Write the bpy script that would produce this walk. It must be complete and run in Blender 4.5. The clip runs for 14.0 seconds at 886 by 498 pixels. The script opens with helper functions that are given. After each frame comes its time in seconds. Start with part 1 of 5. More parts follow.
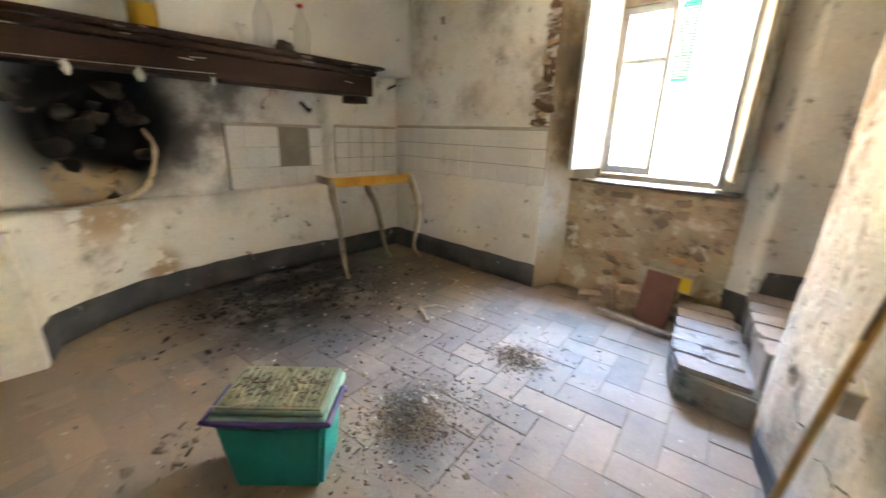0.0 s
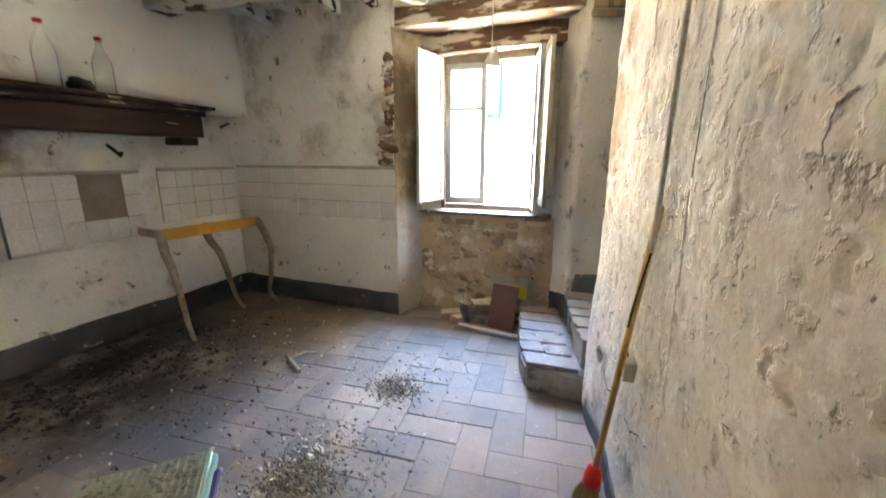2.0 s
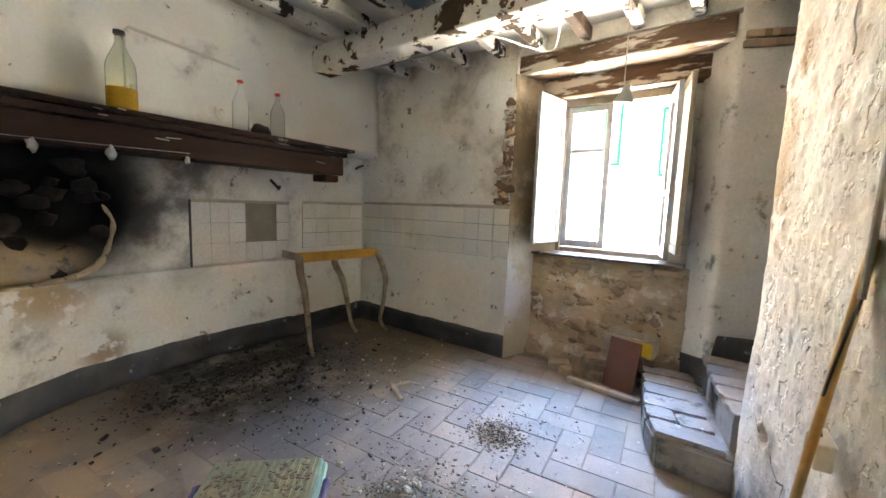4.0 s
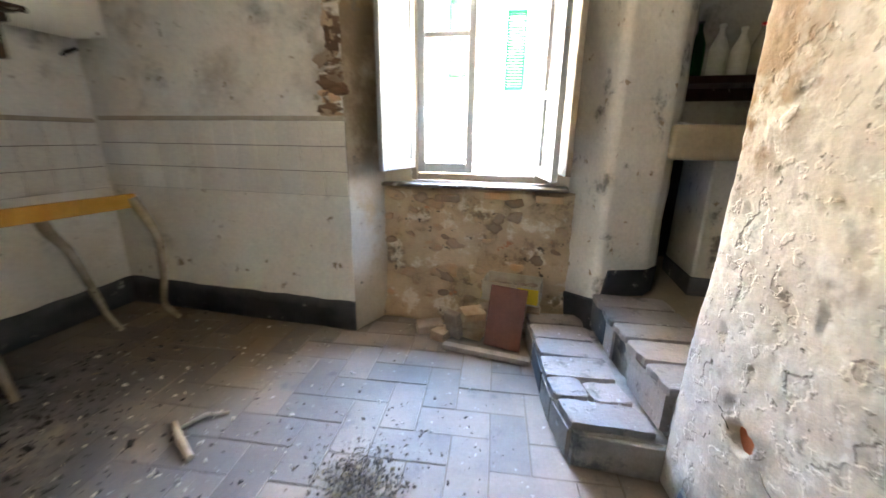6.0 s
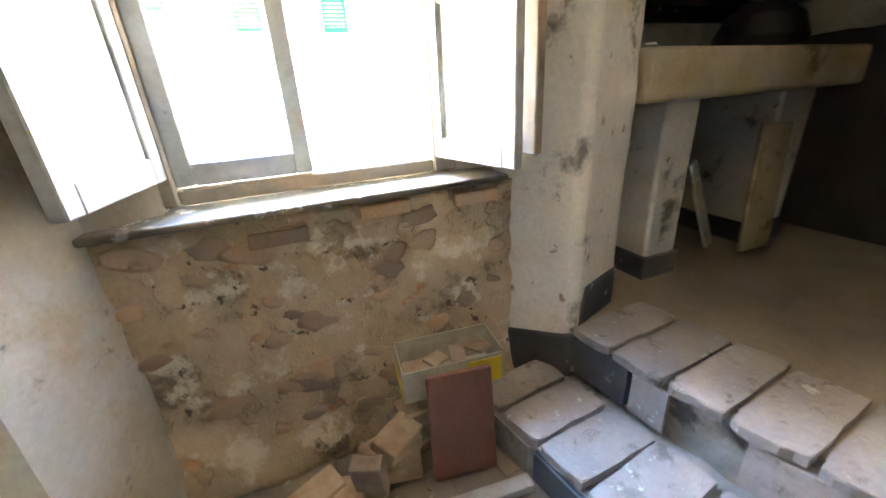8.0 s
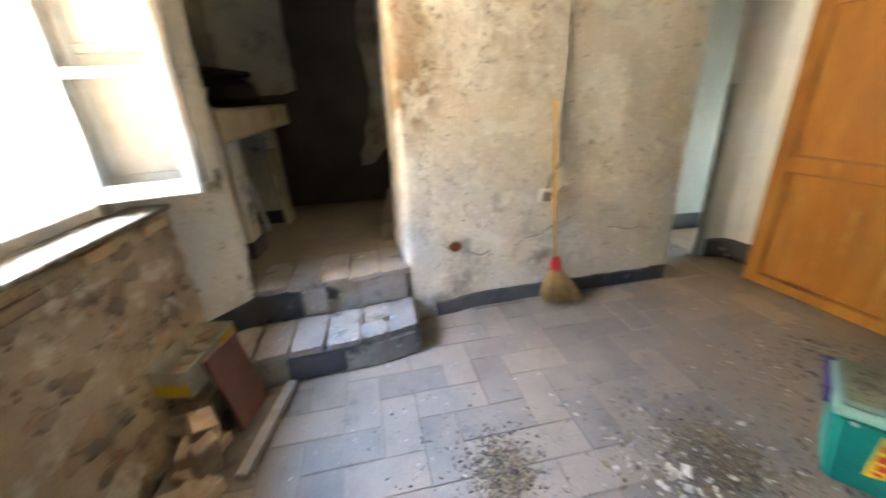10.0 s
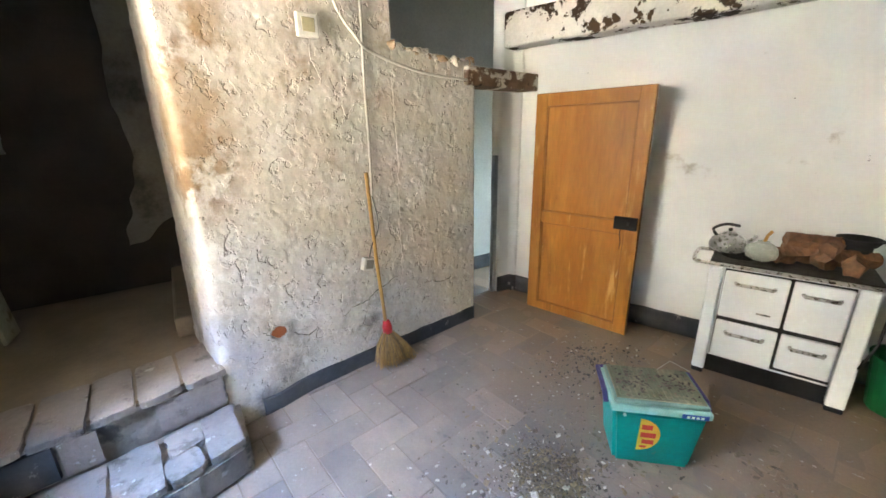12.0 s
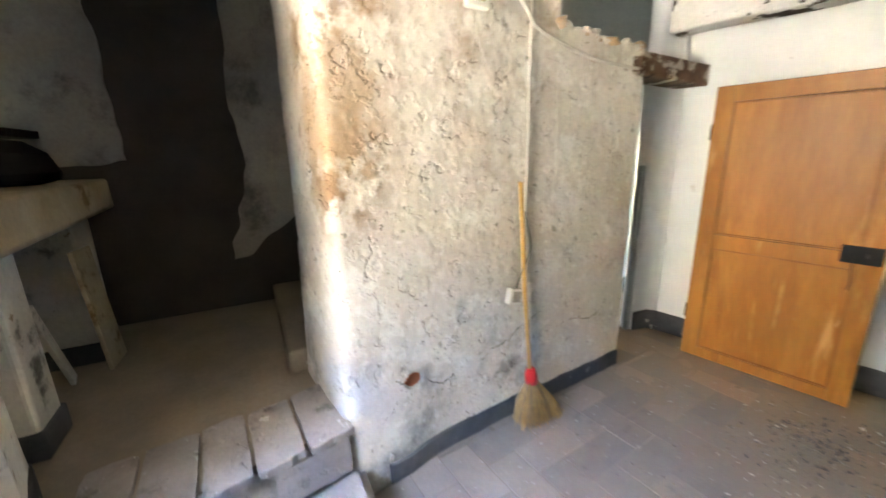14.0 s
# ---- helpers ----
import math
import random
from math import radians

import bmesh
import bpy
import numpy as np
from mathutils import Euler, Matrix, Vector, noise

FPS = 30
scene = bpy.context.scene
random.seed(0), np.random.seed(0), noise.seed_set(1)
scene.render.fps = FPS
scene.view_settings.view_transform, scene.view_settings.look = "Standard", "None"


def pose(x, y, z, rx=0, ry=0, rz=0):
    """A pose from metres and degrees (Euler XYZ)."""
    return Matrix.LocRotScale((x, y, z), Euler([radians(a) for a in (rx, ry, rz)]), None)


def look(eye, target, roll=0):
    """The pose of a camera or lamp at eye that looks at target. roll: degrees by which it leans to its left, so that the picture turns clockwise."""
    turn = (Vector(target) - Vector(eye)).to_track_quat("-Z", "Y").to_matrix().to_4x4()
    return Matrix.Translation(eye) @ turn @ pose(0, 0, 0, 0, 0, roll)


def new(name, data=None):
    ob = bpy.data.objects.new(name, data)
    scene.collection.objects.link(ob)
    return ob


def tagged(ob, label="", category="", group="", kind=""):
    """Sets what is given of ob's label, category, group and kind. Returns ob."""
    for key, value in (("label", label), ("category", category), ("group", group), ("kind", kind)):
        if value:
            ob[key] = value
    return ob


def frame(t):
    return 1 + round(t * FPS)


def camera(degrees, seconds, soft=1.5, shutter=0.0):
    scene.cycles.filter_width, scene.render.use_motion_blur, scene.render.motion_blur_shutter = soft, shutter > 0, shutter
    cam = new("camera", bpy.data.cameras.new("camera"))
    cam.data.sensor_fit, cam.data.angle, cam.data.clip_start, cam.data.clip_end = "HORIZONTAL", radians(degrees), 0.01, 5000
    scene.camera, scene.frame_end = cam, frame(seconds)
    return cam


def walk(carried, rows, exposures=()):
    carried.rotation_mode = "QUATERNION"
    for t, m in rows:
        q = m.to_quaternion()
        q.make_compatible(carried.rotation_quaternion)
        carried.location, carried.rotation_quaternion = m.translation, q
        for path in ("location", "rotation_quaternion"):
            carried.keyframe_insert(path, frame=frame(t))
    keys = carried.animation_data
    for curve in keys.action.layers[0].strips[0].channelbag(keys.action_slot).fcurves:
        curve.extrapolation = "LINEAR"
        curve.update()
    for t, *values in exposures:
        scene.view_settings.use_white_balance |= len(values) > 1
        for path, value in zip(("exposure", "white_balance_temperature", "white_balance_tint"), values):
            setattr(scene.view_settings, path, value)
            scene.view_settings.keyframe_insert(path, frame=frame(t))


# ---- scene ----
cam = camera(98.3, 14.0, 1.6, 0.5)
PATH = [
    (0, (0.723, -0.066, 1.419), (-0.573, 1.342, 0.837), 1.8),
    (0.5, (0.745, -0.082, 1.42), (-0.2, 1.58, 0.85), 0.9),
    (1, (0.738, -0.097, 1.435), (-0.002, 1.671, 0.866), 0.6),
    (1.5, (0.716, -0.125, 1.475), (0.046, 1.685, 0.905), 0.5),
    (2, (0.745, -0.184, 1.55), (0.051, 1.636, 1.096), 0.2),
    (2.5, (0.749, -0.213, 1.573), (-0.147, 1.555, 1.315), 0.7),
    (3, (0.731, -0.217, 1.539), (-0.355, 1.451, 1.341), 0.9),
    (3.2, (0.719, -0.226, 1.518), (-0.422, 1.407, 1.329), 1.1),
    (5.3, (0.413, 0.217, 1.395), (-0.763, 1.804, 1.082), 1.5),
    (5.5, (0.359, 0.383, 1.406), (-0.564, 2.107, 0.988), 0.9),
    (6, (0.209, 0.786, 1.371), (-0.24, 2.652, 0.807), 0.7),
    (6.5, (0.067, 1.19, 1.39), (-0.064, 3.072, 0.725), -0.5),
    (7, (-0.051, 1.671, 1.346), (0.143, 3.528, 0.629), -0.5),
    (7.2, (-0.029, 1.808, 1.346), (0.201, 3.651, 0.605), -1.9),
    (9.3, (-1.253, 2.356, 1.417), (0.422, 3.147, 0.661), -1.9),
    (9.5, (-1.33, 2.301, 1.443), (0.419, 2.884, 0.668), -2.1),
    (10, (-1.53, 2.204, 1.495), (0.311, 2.065, 0.727), -3.3),
    (10.5, (-1.504, 2.263, 1.622), (0.217, 1.589, 0.856), -2.1),
    (11, (-1.466, 2.283, 1.651), (0.162, 1.355, 0.951), -1.5),
    (11.5, (-1.423, 2.312, 1.644), (0.158, 1.259, 1.018), -1.1),
    (12, (-1.425, 2.299, 1.656), (0.147, 1.211, 1.068), -1.2),
    (12.5, (-1.397, 2.343, 1.648), (0.17, 1.23, 1.096), -1.1),
    (13, (-1.331, 2.353, 1.627), (0.261, 1.263, 1.101), -1.2),
    (13.5, (-1.06, 2.432, 1.553), (0.608, 1.45, 1.051), -1.3),
    (14, (-0.668, 2.524, 1.574), (1.067, 1.663, 1.076), -1.4),
]
walk(cam, [(t, look(eye, target, roll)) for t, eye, target, roll in PATH], [(0, 6.62, 7250, 10), (1.5, 6.33, 6900, 10), (3, 6.27, 6400, 10), (5.5, 6.43, 6600, 10), (6.5, 6.22, 6550, 10), (7.1, 6.42, 6600, 10), (9.2, 6.15, 7200, 10), (10, 6.05, 7300, 10), (10.6, 6.25, 6850, 10), (12, 6.17, 6350, 10), (13, 6.2, 6350, 10), (14, 6.32, 6350, 10)])

# ---- light ----
world = bpy.data.worlds.new("sky")
scene.world = world
world.use_nodes = True
wn = world.node_tree.nodes
sky = wn.new("ShaderNodeTexSky")
sky.sky_type, sky.sun_disc = "NISHITA", False
sky.sun_elevation, sky.sun_rotation = radians(24), radians(208)
world.node_tree.links.new(sky.outputs[0], wn["Background"].inputs[0])
wn["Background"].inputs[1].default_value = 0.11
sun = new("sun", bpy.data.lights.new("sun", "SUN"))
sun.data.energy, sun.data.angle, sun.data.color = 3.8, radians(0.5), (1.0, 0.885, 0.745)
sun.matrix_world = look((-9.0, -9.0, 9.5), (0.0, 8.0, 1.0))
sky_lamp = new("window_daylight", bpy.data.lights.new("window_daylight", "AREA"))
sky_lamp.data.shape, sky_lamp.data.size, sky_lamp.data.size_y = "RECTANGLE", 4.4, 2.6
sky_lamp.data.energy, sky_lamp.data.color = 90.0, (0.26, 0.5, 1.0)
sky_lamp.matrix_world = look((-0.6, 6.4, 5.3), (0.0, 2.6, 0.6))
street_bounce = new("street_bounce", bpy.data.lights.new("street_bounce", "AREA"))
street_bounce.data.shape, street_bounce.data.size, street_bounce.data.size_y = "RECTANGLE", 5.2, 1.6
street_bounce.data.energy, street_bounce.data.color = 72.0, (1.0, 0.915, 0.8)
street_bounce.matrix_world = look((-0.4, 5.3, 0.1), (-0.5, 2.7, 2.35))


# ---- materials ----
def material(name, a, b, rough=0.85, scale=2.0, fine=45.0, bump=0.25, spots=(), metal=0.0, vary=0.0, island=False, contrast=1.0, spec=0.2, stretch=None, grit=0.55, chips=None):
    """Two colours mixed by a broad noise, with fine grain, relief and stains or painted light.
    spots: (colour, scale, from, to, zone); zone: None, ("ball", centre, inner, outer) or (axis, none at, full at)."""
    m = bpy.data.materials.new(name)
    m.use_nodes = True
    nt = m.node_tree
    N, L = nt.nodes, nt.links
    bsdf = N["Principled BSDF"]
    co = place = N.new("ShaderNodeNewGeometry").outputs["Position"]
    bsdf.inputs["Specular IOR Level"].default_value = spec
    if stretch:
        sv = N.new("ShaderNodeVectorMath")
        sv.operation = "MULTIPLY"
        sv.inputs[1].default_value = stretch
        L.new(place, sv.inputs[0])
        co = sv.outputs[0]

    def noise_of(sc, detail=6.0, rough_=0.6):
        n = N.new("ShaderNodeTexNoise")
        n.inputs["Scale"].default_value, n.inputs["Detail"].default_value, n.inputs["Roughness"].default_value = sc, detail, rough_
        L.new(co, n.inputs["Vector"])
        return n.outputs["Fac"]

    def ramp(v, lo, hi, to0=0.0, to1=1.0):
        r = N.new("ShaderNodeMapRange")
        r.interpolation_type = "SMOOTHSTEP"
        for k, x in enumerate((lo, hi, to0, to1), 1):
            r.inputs[k].default_value = x
        L.new(v, r.inputs[0])
        return r.outputs[0]

    def mix(fac, c1, c2, kind="MIX"):
        x = N.new("ShaderNodeMix")
        x.data_type, x.blend_type = "RGBA", kind
        for sock, v in ((x.inputs[0], fac), (x.inputs[6], c1), (x.inputs[7], c2)):
            if isinstance(v, (int, float)):
                sock.default_value = v
            elif isinstance(v, tuple):
                sock.default_value = (*v, 1.0)
            else:
                L.new(v, sock)
        return x.outputs[2]

    def times(u, v):
        x = N.new("ShaderNodeMath")
        x.operation = "MULTIPLY"
        for sock, w in zip(x.inputs, (u, v)):
            if isinstance(w, (int, float)):
                sock.default_value = w
            else:
                L.new(w, sock)
        return x.outputs[0]

    broad = noise_of(scale)
    grain = noise_of(fine, 4.0, 0.7)
    colour = mix(ramp(broad, 0.5 - 0.22 / contrast, 0.5 + 0.22 / contrast), a, b)
    for c, sc, lo, hi, zone in spots:
        mask = ramp(noise_of(sc, 8.0, 0.65), lo, hi)
        if zone and zone[0] == "ball":
            d = N.new("ShaderNodeVectorMath")
            d.operation = "DISTANCE"
            d.inputs[1].default_value = zone[1]
            L.new(place, d.inputs[0])
            mask = times(mask, ramp(d.outputs["Value"], zone[3], zone[2]))
        elif zone:
            sep = N.new("ShaderNodeSeparateXYZ")
            L.new(place, sep.inputs[0])
            mask = times(mask, ramp(sep.outputs["xyz".index(zone[0])], zone[1], zone[2]) if zone[1] < zone[2]
                         else ramp(sep.outputs["xyz".index(zone[0])], zone[2], zone[1], 1.0, 0.0))
        colour = mix(mask, colour, c)
    colour = mix(grit, colour, mix(ramp(grain, 0.25, 0.75), (0.72, 0.72, 0.72), (1.0, 1.0, 1.0)), "MULTIPLY")
    if vary:
        if island:
            src = N.new("ShaderNodeNewGeometry").outputs["Random Per Island"]
        else:
            src = N.new("ShaderNodeObjectInfo").outputs["Random"]
        hsv = N.new("ShaderNodeHueSaturation")
        L.new(ramp(src, 0.0, 1.0, 1.0 - vary, 1.0 + vary), hsv.inputs["Value"])
        L.new(ramp(times(src, 7.31), 0.0, 7.31, 0.88, 1.1), hsv.inputs["Saturation"])
        L.new(colour, hsv.inputs["Color"])
        colour = hsv.outputs[0]
    L.new(colour, bsdf.inputs["Base Color"])
    bsdf.inputs["Metallic"].default_value = metal
    L.new(ramp(grain, 0.2, 0.8, max(rough - 0.12, 0.03), min(rough + 0.1, 1.0)), bsdf.inputs["Roughness"])
    if bump:
        bp = N.new("ShaderNodeBump")
        bp.inputs["Strength"].default_value, bp.inputs["Distance"].default_value = bump, 0.012
        L.new(mix(0.5, broad, grain), bp.inputs["Height"])
        L.new(bp.outputs[0], bsdf.inputs["Normal"])
        if chips:
            deep = N.new("ShaderNodeBump")
            deep.inputs["Strength"].default_value, deep.inputs["Distance"].default_value = chips[3], 0.012
            deep.invert = True
            L.new(ramp(noise_of(chips[0], 5.0, 0.55), chips[1], chips[2]), deep.inputs["Height"])
            L.new(bp.outputs[0], deep.inputs["Normal"])
            small = N.new("ShaderNodeBump")
            small.inputs["Strength"].default_value, small.inputs["Distance"].default_value = chips[3] * 0.5, 0.008
            L.new(ramp(noise_of(chips[0] * 2.6, 4.0, 0.5), 0.57, 0.62), small.inputs["Height"])
            L.new(deep.outputs[0], small.inputs["Normal"])
            L.new(small.outputs[0], bsdf.inputs["Normal"])
    return m


def glass(name, colour, rough=0.05):
    m = bpy.data.materials.new(name)
    m.use_nodes = True
    b = m.node_tree.nodes["Principled BSDF"]
    b.inputs["Base Color"].default_value = (*colour, 1)
    b.inputs["Transmission Weight"].default_value, b.inputs["Roughness"].default_value = 1.0, rough
    b.inputs["IOR"].default_value = 1.45
    return m


GREY_STAIN, BROWN, RUST = (0.16, 0.15, 0.13), (0.22, 0.15, 0.09), (0.24, 0.1, 0.035)
M_WALL = material("window_wall_plaster", (0.8, 0.775, 0.7), (0.7, 0.66, 0.57), scale=1.3, spots=[
    (GREY_STAIN, 2.2, 0.56, 0.8, None), ((0.25, 0.19, 0.12), 9.0, 0.6, 0.68, None), ((0.36, 0.31, 0.24), 1.6, 0.45, 0.7, ("z", 1.25, 1.75))])
M_LEFT = material("chimney_wall_plaster", (0.82, 0.8, 0.74), (0.72, 0.69, 0.61), scale=1.5, spots=[
    (GREY_STAIN, 2.6, 0.55, 0.78, None), (BROWN, 7.0, 0.62, 0.7, None),
    ((0.2, 0.18, 0.16), 2.5, 0.3, 0.6, ("ball", (-3.05, 0.95, 1.5), 0.4, 0.95)),
    ((0.012, 0.011, 0.01), 4.0, 0.12, 0.34, ("ball", (-3.05, 0.36, 1.44), 0.36, 0.82)),
    ((0.42, 0.31, 0.19), 5.0, 0.42, 0.52, ("ball", (-3.0, 0.2, 0.85), 0.18, 0.42)),
    ((0.4, 0.3, 0.2), 6.0, 0.42, 0.5, ("ball", (-3.0, 0.55, 0.3), 0.06, 0.22))])
M_HOOD = material("hood_plaster", (0.84, 0.83, 0.77), (0.76, 0.73, 0.65), scale=1.4, grit=0.25, bump=0.15, spots=[
    (GREY_STAIN, 2.0, 0.58, 0.85, None), (BROWN, 8.0, 0.64, 0.7, None)])
M_PART = material("crumbling_plaster", (0.65, 0.59, 0.495), (0.54, 0.49, 0.405), scale=2.6, fine=50, bump=0.45, chips=(7.5, 0.605, 0.635, 1.0), spots=[
    ((0.68, 0.635, 0.55), 4.5, 0.52, 0.58, None), ((0.38, 0.35, 0.3), 7.5, 0.64, 0.72, None), ((0.72, 0.68, 0.6), 18.0, 0.6, 0.64, None),
    ((0.2, 0.185, 0.16), 3.2, 0.52, 0.72, ("ball", (0.93, 1.75, 0.8), 0.3, 0.75)),
    ((0.3, 0.265, 0.215), 12.0, 0.61, 0.7, None),
    ((0.3, 0.19, 0.1), 4.0, 0.42, 0.6, ("ball", (0.84, 2.23, 2.05), 0.12, 0.5)), ((0.27, 0.18, 0.1), 8.0, 0.4, 0.55, ("ball", (0.82, 2.24, 1.5), 0.08, 0.4)), ((0.2, 0.125, 0.07), 9.0, 0.55, 0.64, ("ball", (0.84, 2.24, 1.75), 0.12, 0.6)), ((0.36, 0.25, 0.15), 3.0, 0.36, 0.56, ("ball", (0.84, 2.26, 1.75), 0.1, 0.32)), ((0.38, 0.29, 0.2), 2.6, 0.52, 0.72, ("z", 1.0, 1.9)), ((0.25, 0.23, 0.2), 2.6, 0.5, 0.7, ("z", 1.3, 0.5)), ((0.17, 0.145, 0.115), 26.0, 0.64, 0.69, None),
    ((0.5, 0.5, 0.5), 3.0, 0.4, 0.55, ("ball", (0.93, 2.27, 0.5), 0.12, 0.34))])
M_BACK = material("white_plaster", (0.82, 0.82, 0.79), (0.76, 0.76, 0.73), scale=1.2, bump=0.03, grit=0.15, spots=[
    ((0.5, 0.47, 0.4), 3.0, 0.62, 0.74, None), ((0.2, 0.2, 0.2), 14.0, 0.7, 0.74, None)])
M_PASSAGE = material("pale_passage_plaster", (0.52, 0.53, 0.49), (0.44, 0.45, 0.42), scale=1.4, bump=0.15)
M_ALCOVE = material("grimy_plaster", (0.47, 0.43, 0.36), (0.35, 0.32, 0.265), scale=1.8, spots=[(GREY_STAIN, 3.0, 0.5, 0.7, None)])
# bare render of the far alcove wall; under the sink it paints shade
M_DARKWALL = material("dark_render_and_recess_shade", (0.095, 0.082, 0.067), (0.06, 0.053, 0.044), scale=2.0)
M_PIER = material("pier_plaster", (0.72, 0.68, 0.6), (0.6, 0.56, 0.47), scale=2.0, spots=[
    (GREY_STAIN, 4.0, 0.58, 0.7, None), ((0.3, 0.22, 0.14), 10.0, 0.62, 0.68, None)])
# brown stain above; the blue-white ball paints daylight on the lower corner
M_REVEAL = material("reveal_plaster", (0.54, 0.47, 0.36), (0.43, 0.35, 0.25), scale=2.0, spots=[
    ((0.22, 0.16, 0.1), 2.2, 0.36, 0.58, ("z", 1.05, 1.3)), ((0.6, 0.61, 0.62), 3.0, 0.3, 0.5, ("ball", (-0.98, 3.1, 0.75), 0.2, 0.5)), (GREY_STAIN, 7.0, 0.6, 0.7, None)])
M_RUBBLE = material("lime_mortar", (0.52, 0.4, 0.26), (0.38, 0.28, 0.18), scale=4.0, fine=70, bump=0.8, chips=(8.0, 0.56, 0.61, 1.0), spots=[
    ((0.2, 0.15, 0.11), 4.0, 0.55, 0.66, None), ((0.6, 0.52, 0.39), 5.5, 0.54, 0.62, None), ((0.4, 0.2, 0.11), 7.5, 0.64, 0.69, None), ((0.1, 0.08, 0.06), 13.0, 0.62, 0.67, None)])
M_STONE = material("rubble_stone", (0.36, 0.28, 0.2), (0.4, 0.26, 0.16), scale=9.0, fine=60, bump=0.7, vary=0.35)
M_BASE = material("grey_skirting_paint", (0.06, 0.062, 0.066), (0.105, 0.105, 0.103), scale=4.0, spots=[
    ((0.42, 0.41, 0.38), 9.0, 0.62, 0.7, None)])
FLOOR_SPOTS = [((0.27, 0.22, 0.165), 1.1, 0.5, 0.72, None), ((0.13, 0.115, 0.1), 6.0, 0.58, 0.72, None),
               ((0.15, 0.11, 0.07), 2.0, 0.2, 0.4, ("ball", (-2.5, 3.1, 0.0), 0.95, 1.45)),
               ((0.1, 0.095, 0.095), 1.7, 0.3, 0.55, ("ball", (-2.3, 0.9, 0.0), 0.9, 2.2)), ((0.025, 0.024, 0.024), 3.2, 0.36, 0.56, ("ball", (-2.7, 1.15, 0.0), 0.6, 1.5)), ((0.25, 0.185, 0.125), 1.6, 0.28, 0.52, ("y", 1.0, 0.0)),
               ((0.45, 0.42, 0.37), 20.0, 0.62, 0.72, None)]
M_BED = material("floor_joint_dirt", (0.21, 0.165, 0.12), (0.15, 0.12, 0.09), scale=3.0, bump=0.5, spots=FLOOR_SPOTS[:-1])
M_TILE = material("worn_clay_tile", (0.245, 0.2, 0.16), (0.185, 0.154, 0.126), rough=0.7, scale=3.0, fine=60, bump=0.3, vary=0.15, spots=FLOOR_SPOTS)
M_TILE_J = material("worn_clay_tile_joined", (0.245, 0.2, 0.16), (0.185, 0.154, 0.126), rough=0.7, scale=3.0, fine=60, bump=0.3, vary=0.15, island=True, spots=FLOOR_SPOTS)
M_STEP = material("step_clay_tile", (0.36, 0.31, 0.275), (0.27, 0.235, 0.21), rough=0.75, scale=4.0, bump=0.5, vary=0.14, chips=(14.0, 0.6, 0.66, 0.5), spots=[((0.18, 0.16, 0.14), 7.0, 0.55, 0.68, None), ((0.5, 0.47, 0.43), 16.0, 0.62, 0.68, None)])
M_CORE = material("step_masonry", (0.4, 0.37, 0.32), (0.25, 0.23, 0.2), scale=6.0, bump=0.9, spots=[((0.11, 0.11, 0.11), 4.0, 0.5, 0.62, None)])
M_DIRT = material("dusty_landing", (0.3, 0.245, 0.18), (0.23, 0.185, 0.135), scale=3.0, bump=0.4)
M_CERAMIC = material("white_glazed_tile", (0.76, 0.75, 0.71), (0.68, 0.66, 0.6), rough=0.3, scale=2.0, bump=0.05, vary=0.04, spots=[((0.42, 0.38, 0.3), 3.0, 0.62, 0.76, None)])
M_CERAMIC_D = material("dusty_glazed_tile", (0.74, 0.715, 0.64), (0.66, 0.63, 0.55), rough=0.45, scale=2.0, bump=0.05, vary=0.03, spots=[((0.36, 0.32, 0.25), 2.5, 0.58, 0.76, None)])
M_CEMENT = material("bare_cement", (0.32, 0.29, 0.23), (0.26, 0.23, 0.18), scale=5.0)
M_DARKWOOD = material("smoked_wood", (0.022, 0.011, 0.007), (0.05, 0.026, 0.015), rough=0.55, spec=0.12, stretch=(1.0, 0.12, 1.0), scale=6.0, bump=0.4, spots=[((0.4, 0.35, 0.29), 17.0, 0.645, 0.665, None)])
M_CEIL = material("limewashed_timber", (0.74, 0.71, 0.64), (0.62, 0.59, 0.52), scale=3.0, bump=0.4, spots=[
    ((0.05, 0.03, 0.018), 2.6, 0.555, 0.575, None), ((0.09, 0.055, 0.03), 7.0, 0.585, 0.605, None)])
M_CEILB = material("limewashed_boards", (0.7, 0.67, 0.6), (0.58, 0.55, 0.49), scale=2.0, bump=0.3, spots=[((0.12, 0.08, 0.05), 4.0, 0.62, 0.68, None)])
M_OLDWOOD = material("decayed_timber", (0.19, 0.12, 0.075), (0.1, 0.06, 0.036), scale=5.0, bump=0.8, stretch=(0.3, 1.0, 1.6), spots=[((0.58, 0.52, 0.43), 6.0, 0.5, 0.56, None), ((0.05, 0.03, 0.02), 11.0, 0.6, 0.66, None)])
M_FRAME = material("old_white_paint", (0.4, 0.42, 0.43), (0.32, 0.33, 0.32), rough=0.5, scale=5.0, bump=0.2, spots=[((0.33, 0.26, 0.17), 12.0, 0.64, 0.68, None)])
M_FRAME_D = material("weathered_frame_wood", (0.26, 0.21, 0.15), (0.34, 0.29, 0.22), rough=0.7, scale=8.0, bump=0.5)
M_SILL = material("dirty_sill_board", (0.2, 0.165, 0.12), (0.13, 0.105, 0.08), rough=0.75, scale=9.0, bump=0.6, spots=[((0.45, 0.42, 0.37), 12.0, 0.58, 0.64, None)])
M_FACADE = material("street_facade", (0.88, 0.85, 0.78), (0.82, 0.78, 0.7), scale=1.0, bump=0.1)
M_GREEN = material("green_shutter_paint", (0.0015, 0.016, 0.009), (0.0015, 0.014, 0.007), rough=0.8, spec=0.0)
M_GLASS = glass("window_glass", (0.95, 0.97, 0.96))


